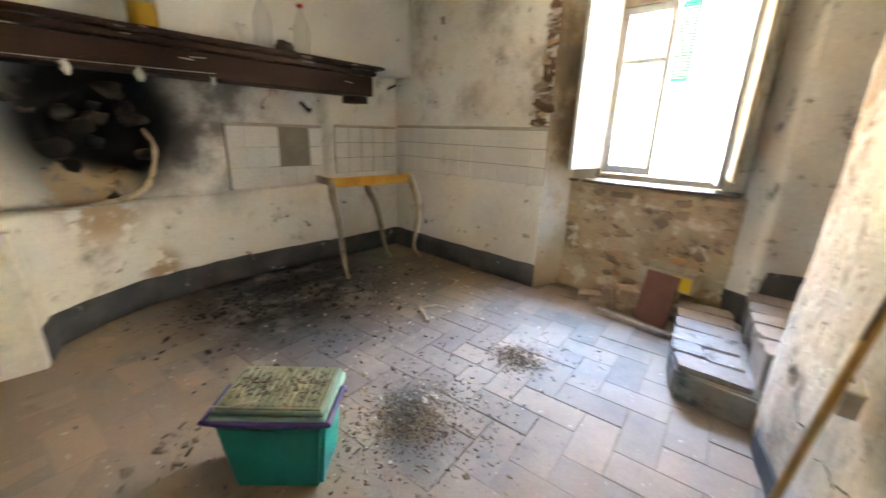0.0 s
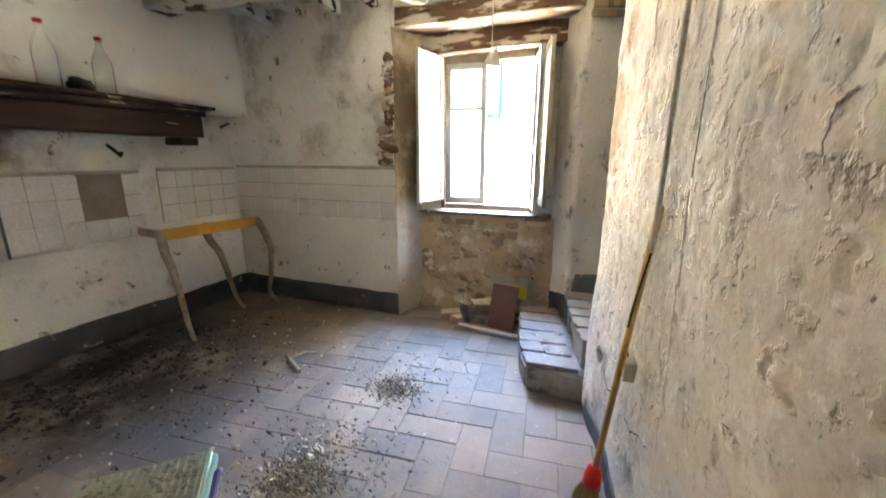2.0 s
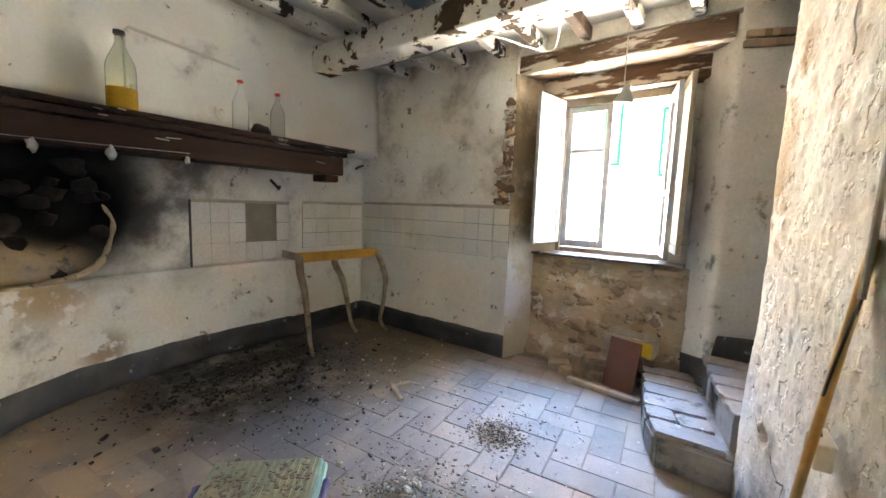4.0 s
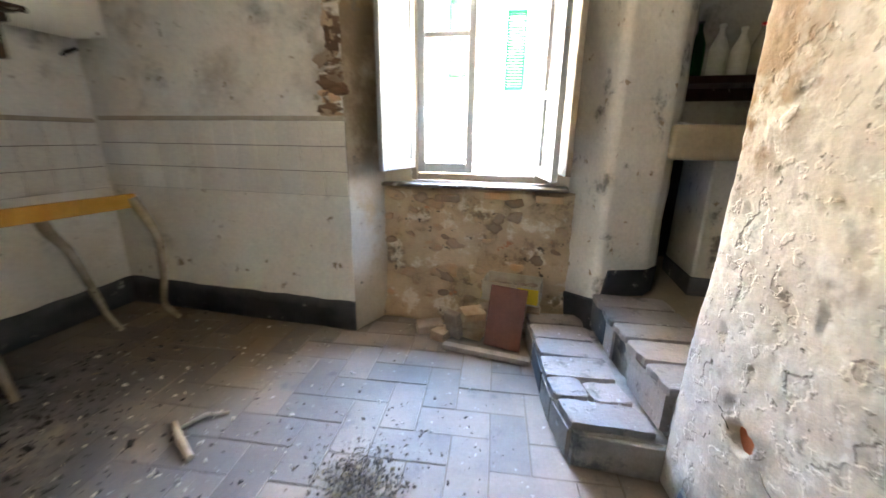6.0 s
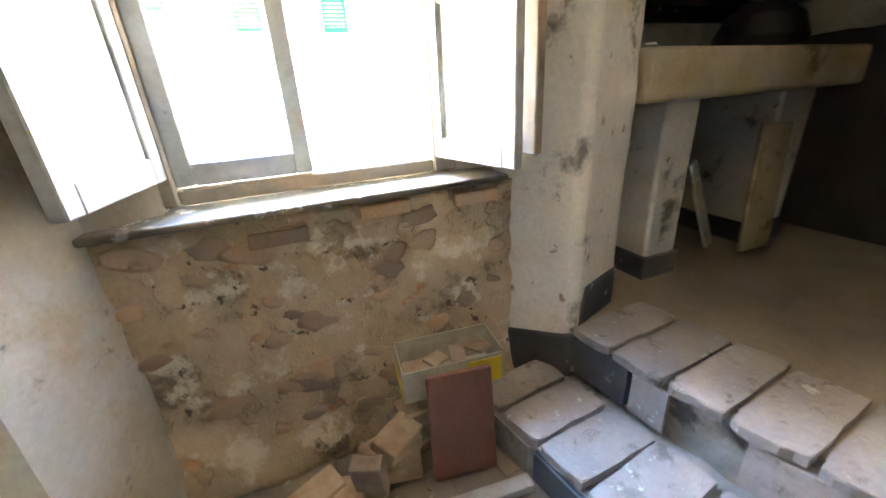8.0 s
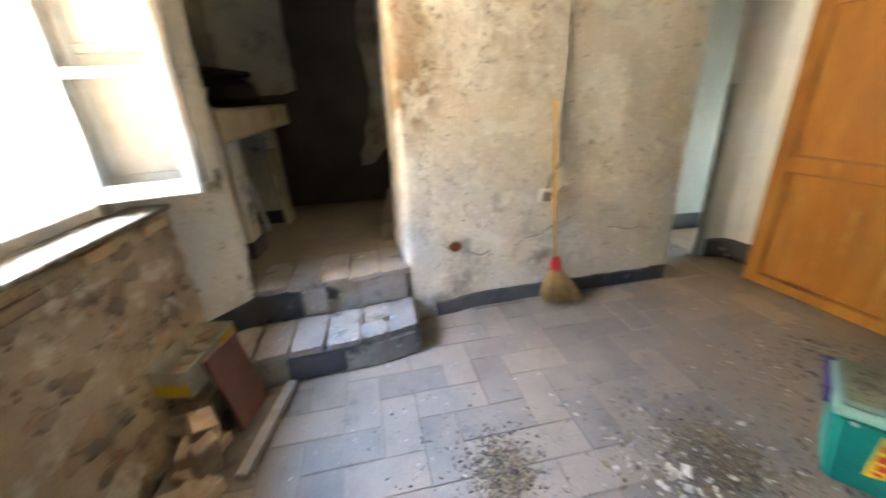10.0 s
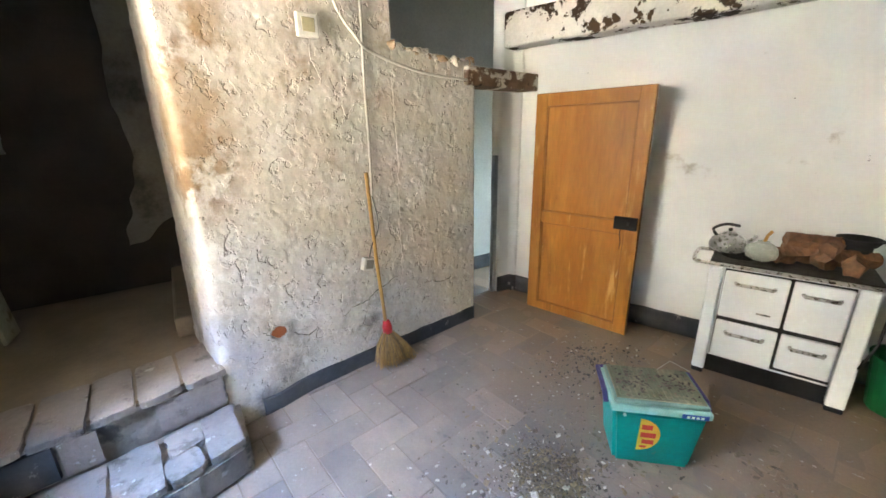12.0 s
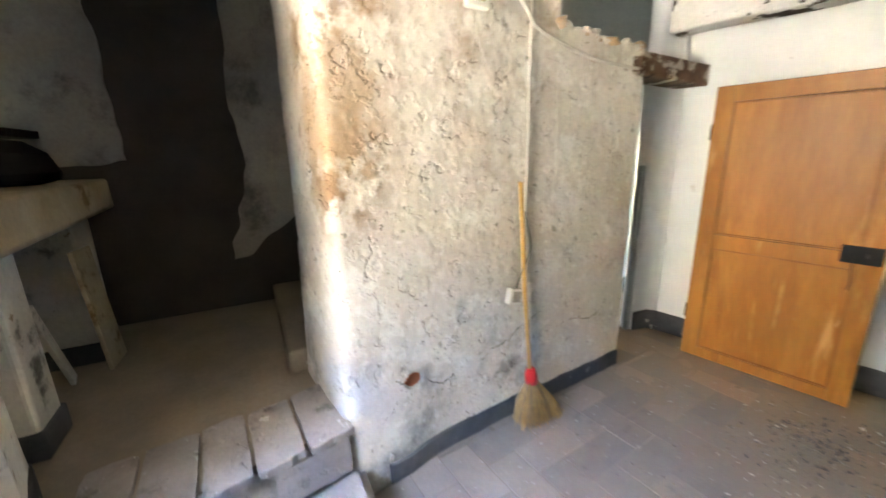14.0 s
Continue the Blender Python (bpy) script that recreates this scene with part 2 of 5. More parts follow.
# ---- building helpers ----
def part(name, bm, mat, parent=None, label="", smooth=False):
    me = bpy.data.meshes.new(name)
    bmesh.ops.recalc_face_normals(bm, faces=bm.faces)
    if smooth:
        for f in bm.faces:
            f.smooth = True
    bm.to_mesh(me)
    bm.free()
    me.materials.append(mat)
    ob = new(name, me)
    if parent:
        ob.parent = parent
    if label:
        tagged(ob, label)
    return ob


def setting(name, bm, mat, label, category, smooth=False):
    return tagged(part(name, bm, mat, smooth=smooth), label, category, kind="structure")


def box(bm, lo, hi, m=None):
    vs = []
    for z in (lo[2], hi[2]):
        for x, y in ((lo[0], lo[1]), (hi[0], lo[1]), (hi[0], hi[1]), (lo[0], hi[1])):
            v = Vector((x, y, z))
            vs.append(bm.verts.new(m @ v if m else v))
    for f in ((3, 2, 1, 0), (4, 5, 6, 7), (0, 1, 5, 4), (1, 2, 6, 5), (2, 3, 7, 6), (3, 0, 4, 7)):
        bm.faces.new([vs[i] for i in f])
    return bm


def soft_box(lo, hi, r=0.01, m=None, seg=2):
    bm = box(bmesh.new(), lo, hi)
    bmesh.ops.bevel(bm, geom=bm.edges[:], offset=r, segments=seg, affect="EDGES", profile=0.5)
    if m:
        bm.transform(m)
    return bm


def merge(bm, other):
    me = bpy.data.meshes.new("joined")
    other.to_mesh(me)
    other.free()
    bm.from_mesh(me)
    bpy.data.meshes.remove(me)
    return bm


def prism(poly, z0, z1, bm=None):
    bm = bm or bmesh.new()
    lo = [bm.verts.new((x, y, z0)) for x, y in poly]
    hi = [bm.verts.new((x, y, z1)) for x, y in poly]
    n = len(poly)
    bm.faces.new(lo[::-1])
    bm.faces.new(hi)
    for i in range(n):
        bm.faces.new((lo[i], lo[(i + 1) % n], hi[(i + 1) % n], hi[i]))
    return bm


def lathe(profile, n=20, bm=None, m=None):
    bm = bm or bmesh.new()
    rings = []
    for r, z in profile:
        ring = []
        for k in range(n):
            a = 2 * math.pi * k / n
            v = Vector((r * math.cos(a), r * math.sin(a), z))
            ring.append(bm.verts.new(m @ v if m else v))
        rings.append(ring)
    for a, b in zip(rings, rings[1:]):
        for k in range(n):
            bm.faces.new((a[k], a[(k + 1) % n], b[(k + 1) % n], b[k]))
    bm.faces.new(rings[0][::-1])
    bm.faces.new(rings[-1])
    return bm


def tube(points, radius, n=8, bm=None):
    """A round bar along points; radius: one number or one for each point."""
    bm = bm or bmesh.new()
    pts = [Vector(p) for p in points]
    rad = radius if isinstance(radius, (list, tuple)) else [radius] * len(pts)
    rings = []
    for i, p in enumerate(pts):
        d = (pts[min(i + 1, len(pts) - 1)] - pts[max(i - 1, 0)]).normalized()
        u = d.cross(Vector((0.31, 0.17, 0.93)) if abs(d.z) < 0.9 else Vector((0.9, 0.3, 0.1))).normalized()
        w = d.cross(u)
        rings.append([bm.verts.new(p + rad[i] * (math.cos(2 * math.pi * k / n) * u + math.sin(2 * math.pi * k / n) * w)) for k in range(n)])
    for a, b in zip(rings, rings[1:]):
        for k in range(n):
            bm.faces.new((a[k], a[(k + 1) % n], b[(k + 1) % n], b[k]))
    bm.faces.new(rings[0][::-1])
    bm.faces.new(rings[-1])
    return bm


def curve_points(pts, steps=6):
    """A smooth line through the points."""
    pts = [Vector(p) for p in pts]
    out = []
    for i in range(len(pts) - 1):
        p0, p1, p2, p3 = pts[max(i - 1, 0)], pts[i], pts[i + 1], pts[min(i + 2, len(pts) - 1)]
        for k in range(steps):
            t = k / steps
            out.append(0.5 * (2 * p1 + (p2 - p0) * t + (2 * p0 - 5 * p1 + 4 * p2 - p3) * t * t + (3 * p1 - p0 - 3 * p2 + p3) * t ** 3))
    return out + [pts[-1]]


def rough_wall(p0, p1, z0, z1, thick, bumps, step=0.04, top=None):
    """An upright wall from p0 to p1 whose face (on the left hand from p0 to p1) is uneven. bumps(u, z): metres out of the face."""
    p0, p1 = Vector((*p0, 0)), Vector((*p1, 0))
    d = p1 - p0
    n = Vector((-d.y, d.x, 0)).normalized()
    nu, nv = max(2, int(d.length / step)), max(2, int((z1 - z0) / step))
    bm = bmesh.new()
    front, back = [], []
    for j in range(nv + 1):
        fr, bk = [], []
        for i in range(nu + 1):
            u = i / nu
            zt = z1 if top is None else top(u * d.length)
            z = z0 + (zt - z0) * j / nv
            q = p0 + d * u
            fr.append(bm.verts.new(q + n * bumps(u * d.length, z) + Vector((0, 0, z))))
            bk.append(bm.verts.new(q - n * thick + Vector((0, 0, z))))
        front.append(fr)
        back.append(bk)
    for j in range(nv):
        for i in range(nu):
            bm.faces.new((front[j][i], front[j + 1][i], front[j + 1][i + 1], front[j][i + 1]))
            bm.faces.new((back[j][i], back[j][i + 1], back[j + 1][i + 1], back[j + 1][i]))
        bm.faces.new((front[j][0], back[j][0], back[j + 1][0], front[j + 1][0]))
        bm.faces.new((front[j][nu], front[j + 1][nu], back[j + 1][nu], back[j][nu]))
    for i in range(nu):
        bm.faces.new((front[0][i], front[0][i + 1], back[0][i + 1], back[0][i]))
        bm.faces.new((front[nv][i], back[nv][i], back[nv][i + 1], front[nv][i + 1]))
    return bm


def wob(amount, scale, seed=0.0):
    return lambda u, z: amount * (noise.noise((u * scale + seed, z * scale, seed)) + 0.5 * noise.noise((u * scale * 2.7, z * scale * 2.7 + seed, 3.1)))


def lump(size, seed, sub=2, rough=0.35):
    """An irregular stone-like solid about the origin."""
    bm = bmesh.new()
    bmesh.ops.create_icosphere(bm, subdivisions=sub, radius=1.0)
    for v in bm.verts:
        k = 1 + rough * noise.noise(v.co * 1.3 + Vector((seed, seed * 0.7, 0))) + 0.3 * rough * noise.noise(v.co * 3.7 + Vector((0, seed, 0)))
        v.co = Vector((v.co.x * size[0], v.co.y * size[1], v.co.z * size[2])) * k
    return bm


CEILING = 3.08


def rough_path(points, z0, top, thick, bumps, step=0.04):
    """A standing shell along a plan line with an uneven face on its left hand. top(u): its height u metres along."""
    pts = [Vector((*p, 0)) for p in points]
    dense, length = [], 0.0
    for a, b in zip(pts, pts[1:]):
        n = max(1, int((b - a).length / step))
        dense += [a.lerp(b, k / n) for k in range(n)]
    dense.append(pts[-1])
    us = [0.0]
    for a, b in zip(dense, dense[1:]):
        us.append(us[-1] + (b - a).length)
    bm = bmesh.new()
    nv = int((max(top(u) for u in us) - z0) / step)
    cols = []
    for i, p in enumerate(dense):
        d = (dense[min(i + 1, len(dense) - 1)] - dense[max(i - 1, 0)]).normalized()
        n = Vector((-d.y, d.x, 0))
        col = []
        for j in range(nv + 1):
            z = z0 + (top(us[i]) - z0) * j / nv
            col.append((bm.verts.new(p + n * bumps(us[i], z) + Vector((0, 0, z))), bm.verts.new(p - n * thick + Vector((0, 0, z)))))
        cols.append(col)
    for a, b in zip(cols, cols[1:]):
        for j in range(nv):
            bm.faces.new((a[j][0], a[j + 1][0], b[j + 1][0], b[j][0]))
            bm.faces.new((a[j][1], b[j][1], b[j + 1][1], a[j + 1][1]))
        bm.faces.new((a[0][0], b[0][0], b[0][1], a[0][1]))
        bm.faces.new((a[nv][0], a[nv][1], b[nv][1], b[nv][0]))
    for c in (cols[0], cols[-1]):
        for j in range(nv):
            bm.faces.new((c[j][0], c[j][1], c[j + 1][1], c[j + 1][0]))
    return bm


def smooth01(x):
    x = min(max(x, 0.0), 1.0)
    return x * x * (3 - 2 * x)


# ---- large structure ----
floor = setting("floor", prism([(-3.9, -2.4), (2.8, -2.4), (2.8, 3.6), (-3.9, 3.6)], -0.15, -0.0035), M_BED,
                "dusty worn clay tile floor strewn with debris", "floor")

# window wall, left of the niche
setting("wall_window", rough_wall((-0.992, 3.1), (-3.2, 3.1), 0.0, CEILING, 0.5, wob(0.012, 1.6, 2.0), 0.08), M_WALL,
        "stained whitewashed wall with a band of glazed tiles", "wall")
reveal = rough_path([(-0.7, 3.53), (-0.868, 3.44), (-0.99, 3.1)], 0.0, lambda u: 2.68, 0.1, wob(0.004, 4.0, 5.0), 0.03)
setting("window_reveal_west", reveal, M_REVEAL, "splayed plaster window reveal with damp brown stain", "window reveal")
setting("wall_outer_west", box(bmesh.new(), (-1.2, 3.55, 0.0), (-0.7, 3.9, CEILING)), M_WALL, "rough outer masonry beside the window", "wall")


def rubble(u, z):
    return 0.018 * noise.noise((u * 5, z * 5, 1.0)) + 0.012 * noise.noise((u * 14, z * 14, 4.0)) + 0.05 * smooth01((0.3 - z) / 0.3)


apron = setting("wall_window_apron", rough_wall((0.52, 3.43), (-0.98, 3.43), 0.0, 1.02, 0.42, rubble, 0.025), M_RUBBLE,
                "bare rubble stone wall under the window sill", "wall", True)
setting("wall_outer_sill", box(bmesh.new(), (-0.7, 3.66, 0.98), (0.27, 3.9, 1.06)), M_CORE, "weathered outer stone sill", "window sill")
# right reveal and pier
pier_line = [(1.0, 3.42), (0.92, 3.31), (0.68, 3.225), (0.625, 3.2), (0.59, 3.23), (0.42, 3.5)]
setting("window_pier", rough_path(pier_line, 0.0, lambda u: CEILING, 0.07, wob(0.008, 4.0, 9.0), 0.03), M_PIER,
        "chipped plaster pier between window and alcove", "wall", True)
setting("window_pier_core", prism([(1.0, 3.9), (0.98, 3.47), (0.9, 3.37), (0.66, 3.28), (0.47, 3.56), (0.27, 3.58), (0.27, 3.9)], 0.0, CEILING), M_PIER,
        "masonry pier beside the window", "wall")
setting("wall_over_window", box(bmesh.new(), (-1.01, 3.13, 2.84), (0.62, 3.9, CEILING)), M_WALL, "plaster over the window lintel", "wall")
lint = soft_box((-1.02, 3.15, 2.68), (0.6, 3.42, 2.835), 0.012)
for v in lint.verts:
    v.co += Vector((0, 0.012, 0.016)) * noise.noise(v.co * 4)
lintel = setting("window_lintel", lint, M_OLDWOOD, "rotten dark timber lintel with flaking limewash", "lintel")
part("inner_beam", soft_box((-1.02, 3.43, 2.51), (0.5, 3.9, 2.72), 0.015), M_OLDWOOD, lintel)

# left wall: low wall, recess, hood
low = [(-2.4, -0.19), (-2.6, -0.14), (-2.8, 0.1), (-2.94, 0.4), (-3.06, 1.0), (-3.08, 2.1), (-3.03, 2.14), (-3.03, 2.22), (-3.04, 3.12)]


def hearth(u, z):
    return 0.008 * noise.noise((u * 2, z * 2, 7.0))


setting("wall_chimney_low", rough_path(low[::-1], 0.0, lambda u: 0.84, 0.3, hearth, 0.06), M_LEFT, "whitewashed low wall under the hearth recess", "wall", True)
setting("hearth_pier", prism([(-2.36, -1.6), (-2.32, -0.2), (-2.44, -0.18), (-3.3, -0.15), (-3.3, -1.6)], 0.0, 0.83), M_LEFT, "whitewashed hearth block", "hearth")


def soot_hole(u, z):
    y = 3.1 - u
    k = ((y - 0.33) / 0.3) ** 2 + ((z - 1.32) / 0.25) ** 2 + 0.4 * noise.noise((y * 6, z * 6, 2))
    return 0.006 * noise.noise((u * 2, z * 2, 8.0)) - 0.22 * smooth01(1.6 - k)


recess = rough_path([(-3.04, 3.12), (-3.03, 2.22), (-3.03, 2.14), (-3.08, 2.1), (-3.07, 1.1), (-3.05, -1.6)], 0.84, lambda u: 2.03, 0.5, soot_hole, 0.045)
chimney_wall = setting("wall_chimney", recess, M_LEFT, "hearth recess wall blackened by soot, with white tiles", "wall", True)
setting("chimney_hood", rough_wall((-2.755, 3.12), (-2.74, -1.9), 2.0, CEILING, 0.7, lambda u, z: -0.05 * smooth01((z - 2.2) / 0.7) + 0.01 * noise.noise((u * 1.5, z * 1.5, 3)), 0.1),
        M_HOOD, "broad whitewashed chimney hood", "chimney hood", True)

# partition
LINE = [(1.064, 0.25), (1.015, 0.75), (0.985, 1.2), (0.895, 1.9), (0.845, 2.16), (0.832, 2.228), (0.84, 2.25), (0.87, 2.262), (1.0, 2.285), (1.37, 2.33)]


def plaster_relief(u, z):
    a = 0.012 * noise.noise((u * 1.3, z * 1.0, 1.0)) + 0.0028 * noise.noise((u * 5.0, z * 4.0, 2.0)) + 0.0016 * noise.noise((u * 11.0, z * 9.0, 7.0)) + 0.001 * noise.noise((u * 19, z * 19, 3.0))
    flake = noise.noise((u * 27.0, z * 15.0, 11.0)) + 0.4 * noise.noise((u * 57.0, z * 39.0, 5.0))
    a -= 0.008 * smooth01((flake - 0.52) / 0.08)
    a += 0.003 * smooth01((noise.noise((u * 5.0, z * 4.0, 21.0)) + 0.25 * noise.noise((u * 23.0, z * 19.0, 9.0)) - 0.12) / 0.05)
    a += 0.003 * smooth01((noise.noise((u * 9.0, z * 6.0, 33.0)) + 0.3 * noise.noise((u * 31.0, z * 25.0, 6.0)) - 0.2) / 0.05)
    hole = ((u - 1.7) / 0.042) ** 2 + ((z - 0.495) / 0.036) ** 2 + 0.5 * noise.noise((u * 25, z * 25, 3.0))
    a += 0.03 * smooth01((1.3 - z) / 1.0) * smooth01((u - 1.5) / 0.3)
    return a - 0.05 * smooth01(2.0 - 1.3 * hole)


def partition_top(u):
    if u < 0.75:
        return 2.15 + 0.03 * noise.noise((u * 7, 0, 0)) + 0.02 * noise.noise((u * 31, 0, 4)) + 0.05 * smooth01((u - 0.4) / 0.4)
    return CEILING


setting("wall_partition", rough_path(LINE, 0.0, partition_top, 0.09, plaster_relief, 0.012), M_PART,
        "rough crumbling plaster partition with brown stains", "wall", True)
setting("wall_partition_core", prism([(1.13, 0.36), (1.08, 1.08), (1.4, 1.1), (1.4, 0.4)], 0.0, 2.12), M_PART, "back of the crumbling partition", "wall")
setting("wall_partition_core_high", prism([(1.06, 1.11), (0.985, 1.9), (0.945, 2.1), (1.0, 2.18), (1.37, 2.24), (1.4, 1.11)], 0.0, CEILING), M_PART, "back of the crumbling partition", "wall")
part("exposed_brick", soft_box((0.893, 1.89, 0.45), (1.03, 2.02, 0.53), 0.006), material("red_brick", (0.42, 0.13, 0.05), (0.3, 0.1, 0.045), bump=0.6)).parent = bpy.data.objects["wall_partition"]
crumb = random.Random(17)
partition = bpy.data.objects["wall_partition"]
for k in range(22):
    u = 0.03 + 0.034 * k
    sx = crumb.uniform(0.022, 0.045)
    b = lump((crumb.uniform(0.04, 0.06), sx, crumb.uniform(0.018, 0.04)), 200 + k * 2.3, 2, 0.7)
    px, py = 1.064 - 0.098 * u + 0.045, 0.25 + u
    b.transform(Matrix.Translation((px + crumb.uniform(-0.03, 0.03), py, partition_top(u) - 0.004)) @ pose(0, 0, 0, crumb.uniform(-20, 20), crumb.uniform(-20, 20), crumb.uniform(0, 180)))
    part("loose_rubble", b, M_STONE if k % 3 == 0 else M_PART, partition, smooth=True)
plint = soft_box((-0.05, -0.02, 1.985), (0.16, 0.95, 2.125), 0.012, pose(1.06, 0.34, 0, 0, 0, 188.0) @ Matrix.Diagonal((-1, 1, 1, 1)))
for v in plint.verts:
    v.co += Vector((0.012, 0.0, 0.012)) * noise.noise(v.co * 5)
setting("doorway_lintel", plint, M_OLDWOOD, "rough decayed timber lintel over the doorway", "lintel")

# back wall, passage, outer shell
setting("wall_back", rough_wall((-3.5, -1.805), (1.34, -0.498), 0.0, CEILING, 0.3, wob(0.006, 1.5, 4.0), 0.1), M_BACK, "white plaster wall with chips and scuffs", "wall", True)
setting("wall_passage_return", rough_path([(1.28, -0.512), (1.345, -0.47), (1.375, -0.33), (1.46, -0.3)], 0.0, lambda u: CEILING, 0.05, wob(0.004, 3, 1), 0.03), M_BACK, "white rounded plaster corner", "wall", True)
setting("wall_passage", box(box(bmesh.new(), (2.05, -1.08, 0.0), (2.2, 1.72, 3.08)), (2.05, -2.0, 1.7), (2.2, -1.084, 3.08)), M_PASSAGE, "pale grey-green passage wall", "wall")
setting("wall_passage_end", box(bmesh.new(), (1.4, -2.0, 0.0), (2.05, -1.82, 3.08)), M_PASSAGE, "pale passage end wall", "wall")
setting("wall_passage_west", box(bmesh.new(), (1.3, -2.0, 0.0), (1.398, -0.72, 3.08)), M_PASSAGE, "pale passage side wall", "wall")
setting("wall_far_west", box(bmesh.new(), (-3.9, -2.4, 0.0), (-3.45, 3.9, CEILING)), M_LEFT, "plain wall behind the chimney", "wall")
setting("ceiling", prism([(-3.9, -2.5), (2.95, -2.5), (2.95, 4.1), (-3.9, 4.1)], CEILING, CEILING + 0.2), M_CEILB, "limewashed boarded ceiling", "ceiling")

# alcove
setting("alcove_floor", prism([(0.68, 3.3), (0.74, 2.8), (0.78, 2.6), (0.83, 2.2), (2.655, 2.2), (2.655, 4.3), (1.02, 4.3), (1.02, 3.95), (0.9, 3.95), (0.7, 3.32)], 0.0, 0.405), M_DIRT, "dusty raised alcove floor", "floor")
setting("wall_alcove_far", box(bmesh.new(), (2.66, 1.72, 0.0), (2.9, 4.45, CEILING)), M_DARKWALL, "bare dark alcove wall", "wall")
setting("wall_alcove_back", box(bmesh.new(), (0.95, 3.92, 1.3), (2.9, 4.1, CEILING)), M_ALCOVE, "grimy plaster wall over the stone sink", "wall")
# added recess under the sink, its shade put into the dark wall colour
setting("wall_alcove_low", box(bmesh.new(), (0.95, 4.3, 0.0), (2.9, 4.45, 1.3)), M_DARKWALL, "added recess wall under the sink, coloured dark for shade", "wall")
setting("wall_recess_side", box(bmesh.new(), (0.88, 3.904, 0.0), (1.018, 4.45, 1.296)), M_DARKWALL, "added side wall closing the recess, coloured dark for shade", "wall")
setting("recess_ceiling", box(bmesh.new(), (0.88, 4.104, 1.3), (2.9, 4.45, 1.4)), M_DARKWALL, "added slab closing the recess under the sink, coloured dark for shade", "wall")
setting("wall_stair", box(bmesh.new(), (1.45, 1.55, 0.0), (2.66, 1.72, CEILING)), M_ALCOVE, "grimy plaster wall by the stair", "wall")

# main timbers
def timber(name, lo, hi, m=None, label="limewashed ceiling beam with flaked dark patches"):
    bm = soft_box(lo, hi, 0.02)
    n = 24
    bmesh.ops.subdivide_edges(bm, edges=[e for e in bm.edges if e.calc_length() > 1.0], cuts=n, use_grid_fill=True)
    for v in bm.verts:
        v.co += Vector((0, 0.012, 0.014)) * noise.noise(v.co * 2.3)
    if m:
        bm.transform(m)
    return tagged(part(name, bm, M_CEIL), label, "beam", kind="structure")


timber("ceiling_beam", (-2.85, 2.21, 2.75), (1.5, 2.45, 2.985))
timber("ceiling_beam", (-4.6, -0.2, 2.33), (0.0, 0.0, 2.6), pose(1.27, -0.24, 0, 0, 0, 16.0))

# ceiling joists
JX = [-2.45 + 0.4 * k for k in range(12)]
for k, x in enumerate(JX):
    jb = soft_box((x - 0.045, -2.2, CEILING - 0.1), (x + 0.045, 3.2, CEILING - 0.003), 0.01)
    for v in jb.verts:
        v.co += Vector((0.012, 0, 0.012)) * noise.noise(v.co * 1.7 + Vector((k, 0, 0)))
    tagged(part("ceiling_joist", jb, M_CEIL), "limewashed ceiling joist with flaked patches", "joist", "ceiling joists", "structure")

# joist ends between the beam and the window wall, under whitewashed boards
for k in range(9):
    x = -2.32 + 0.385 * k
    jb = soft_box((x - 0.04, 2.4, 2.845), (x + 0.04, 3.14, 2.955), 0.012)
    for v in jb.verts:
        v.co += Vector((0.012, 0, 0.014)) * noise.noise(v.co * 2.1 + Vector((k * 3, 0, 0)))
    tagged(part("ceiling_joist", jb, M_CEIL), "whitewashed joist end resting on the window wall", "joist", "joist ends by the window", "structure")
setting("ceiling_bay", box(bmesh.new(), (-2.75, 2.4, 2.965), (1.3, 3.14, 2.98)), M_CEILB, "whitewashed boards between beam and window wall", "ceiling")

# ---- window ----
window = tagged(new("window_1"), "old white-painted casement window standing open", "window", kind="structure")


def leaf(name, width, z0, z1, m, bar, glazed, parent, mat, label):
    """A casement or shutter leaf from its hinge along local x; m places the hinge."""
    s, d = 0.055, 0.036
    bm = bmesh.new()
    for lo, hi in (((0, 0, z0), (s, d, z1)), ((width - s, 0, z0), (width, d, z1)), ((s, 0, z0), (width - s, d, z0 + 0.07)),
                   ((s, 0, z1 - 0.06), (width - s, d, z1)), ((s, 0.004, bar - 0.02), (width - s, d - 0.004, bar + 0.02))):
        merge(bm, soft_box(lo, hi, 0.004, None, 1))
    bm.transform(m)
    ob = part(name, bm, mat, parent, label)
    for a, b in ((z0 + 0.07, bar - 0.02), (bar + 0.02, z1 - 0.06)):
        if glazed:
            pane = part("pane", box(bmesh.new(), (s, 0.015, a), (width - s, 0.019, b), m), M_GLASS, ob)
            pane.visible_shadow = False
        else:
            part("panel", soft_box((s - 0.004, 0.01, a - 0.004), (width - s + 0.004, 0.026, b + 0.004), 0.006, m, 1), mat, ob)
    return ob


fr = bmesh.new()
for lo, hi in (((-0.74, 3.55, 1.06), (-0.66, 3.64, 2.51)), ((0.19, 3.55, 1.06), (0.28, 3.64, 2.51)), ((-0.66, 3.55, 2.44), (0.19, 3.64, 2.51)), ((-0.66, 3.56, 1.06), (0.19, 3.63, 1.11))):
    merge(fr, soft_box(lo, hi, 0.006, None, 1))
part("window_frame", fr, M_FRAME_D, window, "weathered bare wood window frame")
part("window_sill", soft_box((-0.88, 3.385, 1.025), (0.42, 3.68, 1.05), 0.008), M_SILL, window, "worn grey-brown inner sill board")
leaf("casement", 0.41, 1.115, 2.44, pose(-0.66, 3.57, 0, 0, 0, 0), 2.03, True, window, M_FRAME, "closed glazed casement")
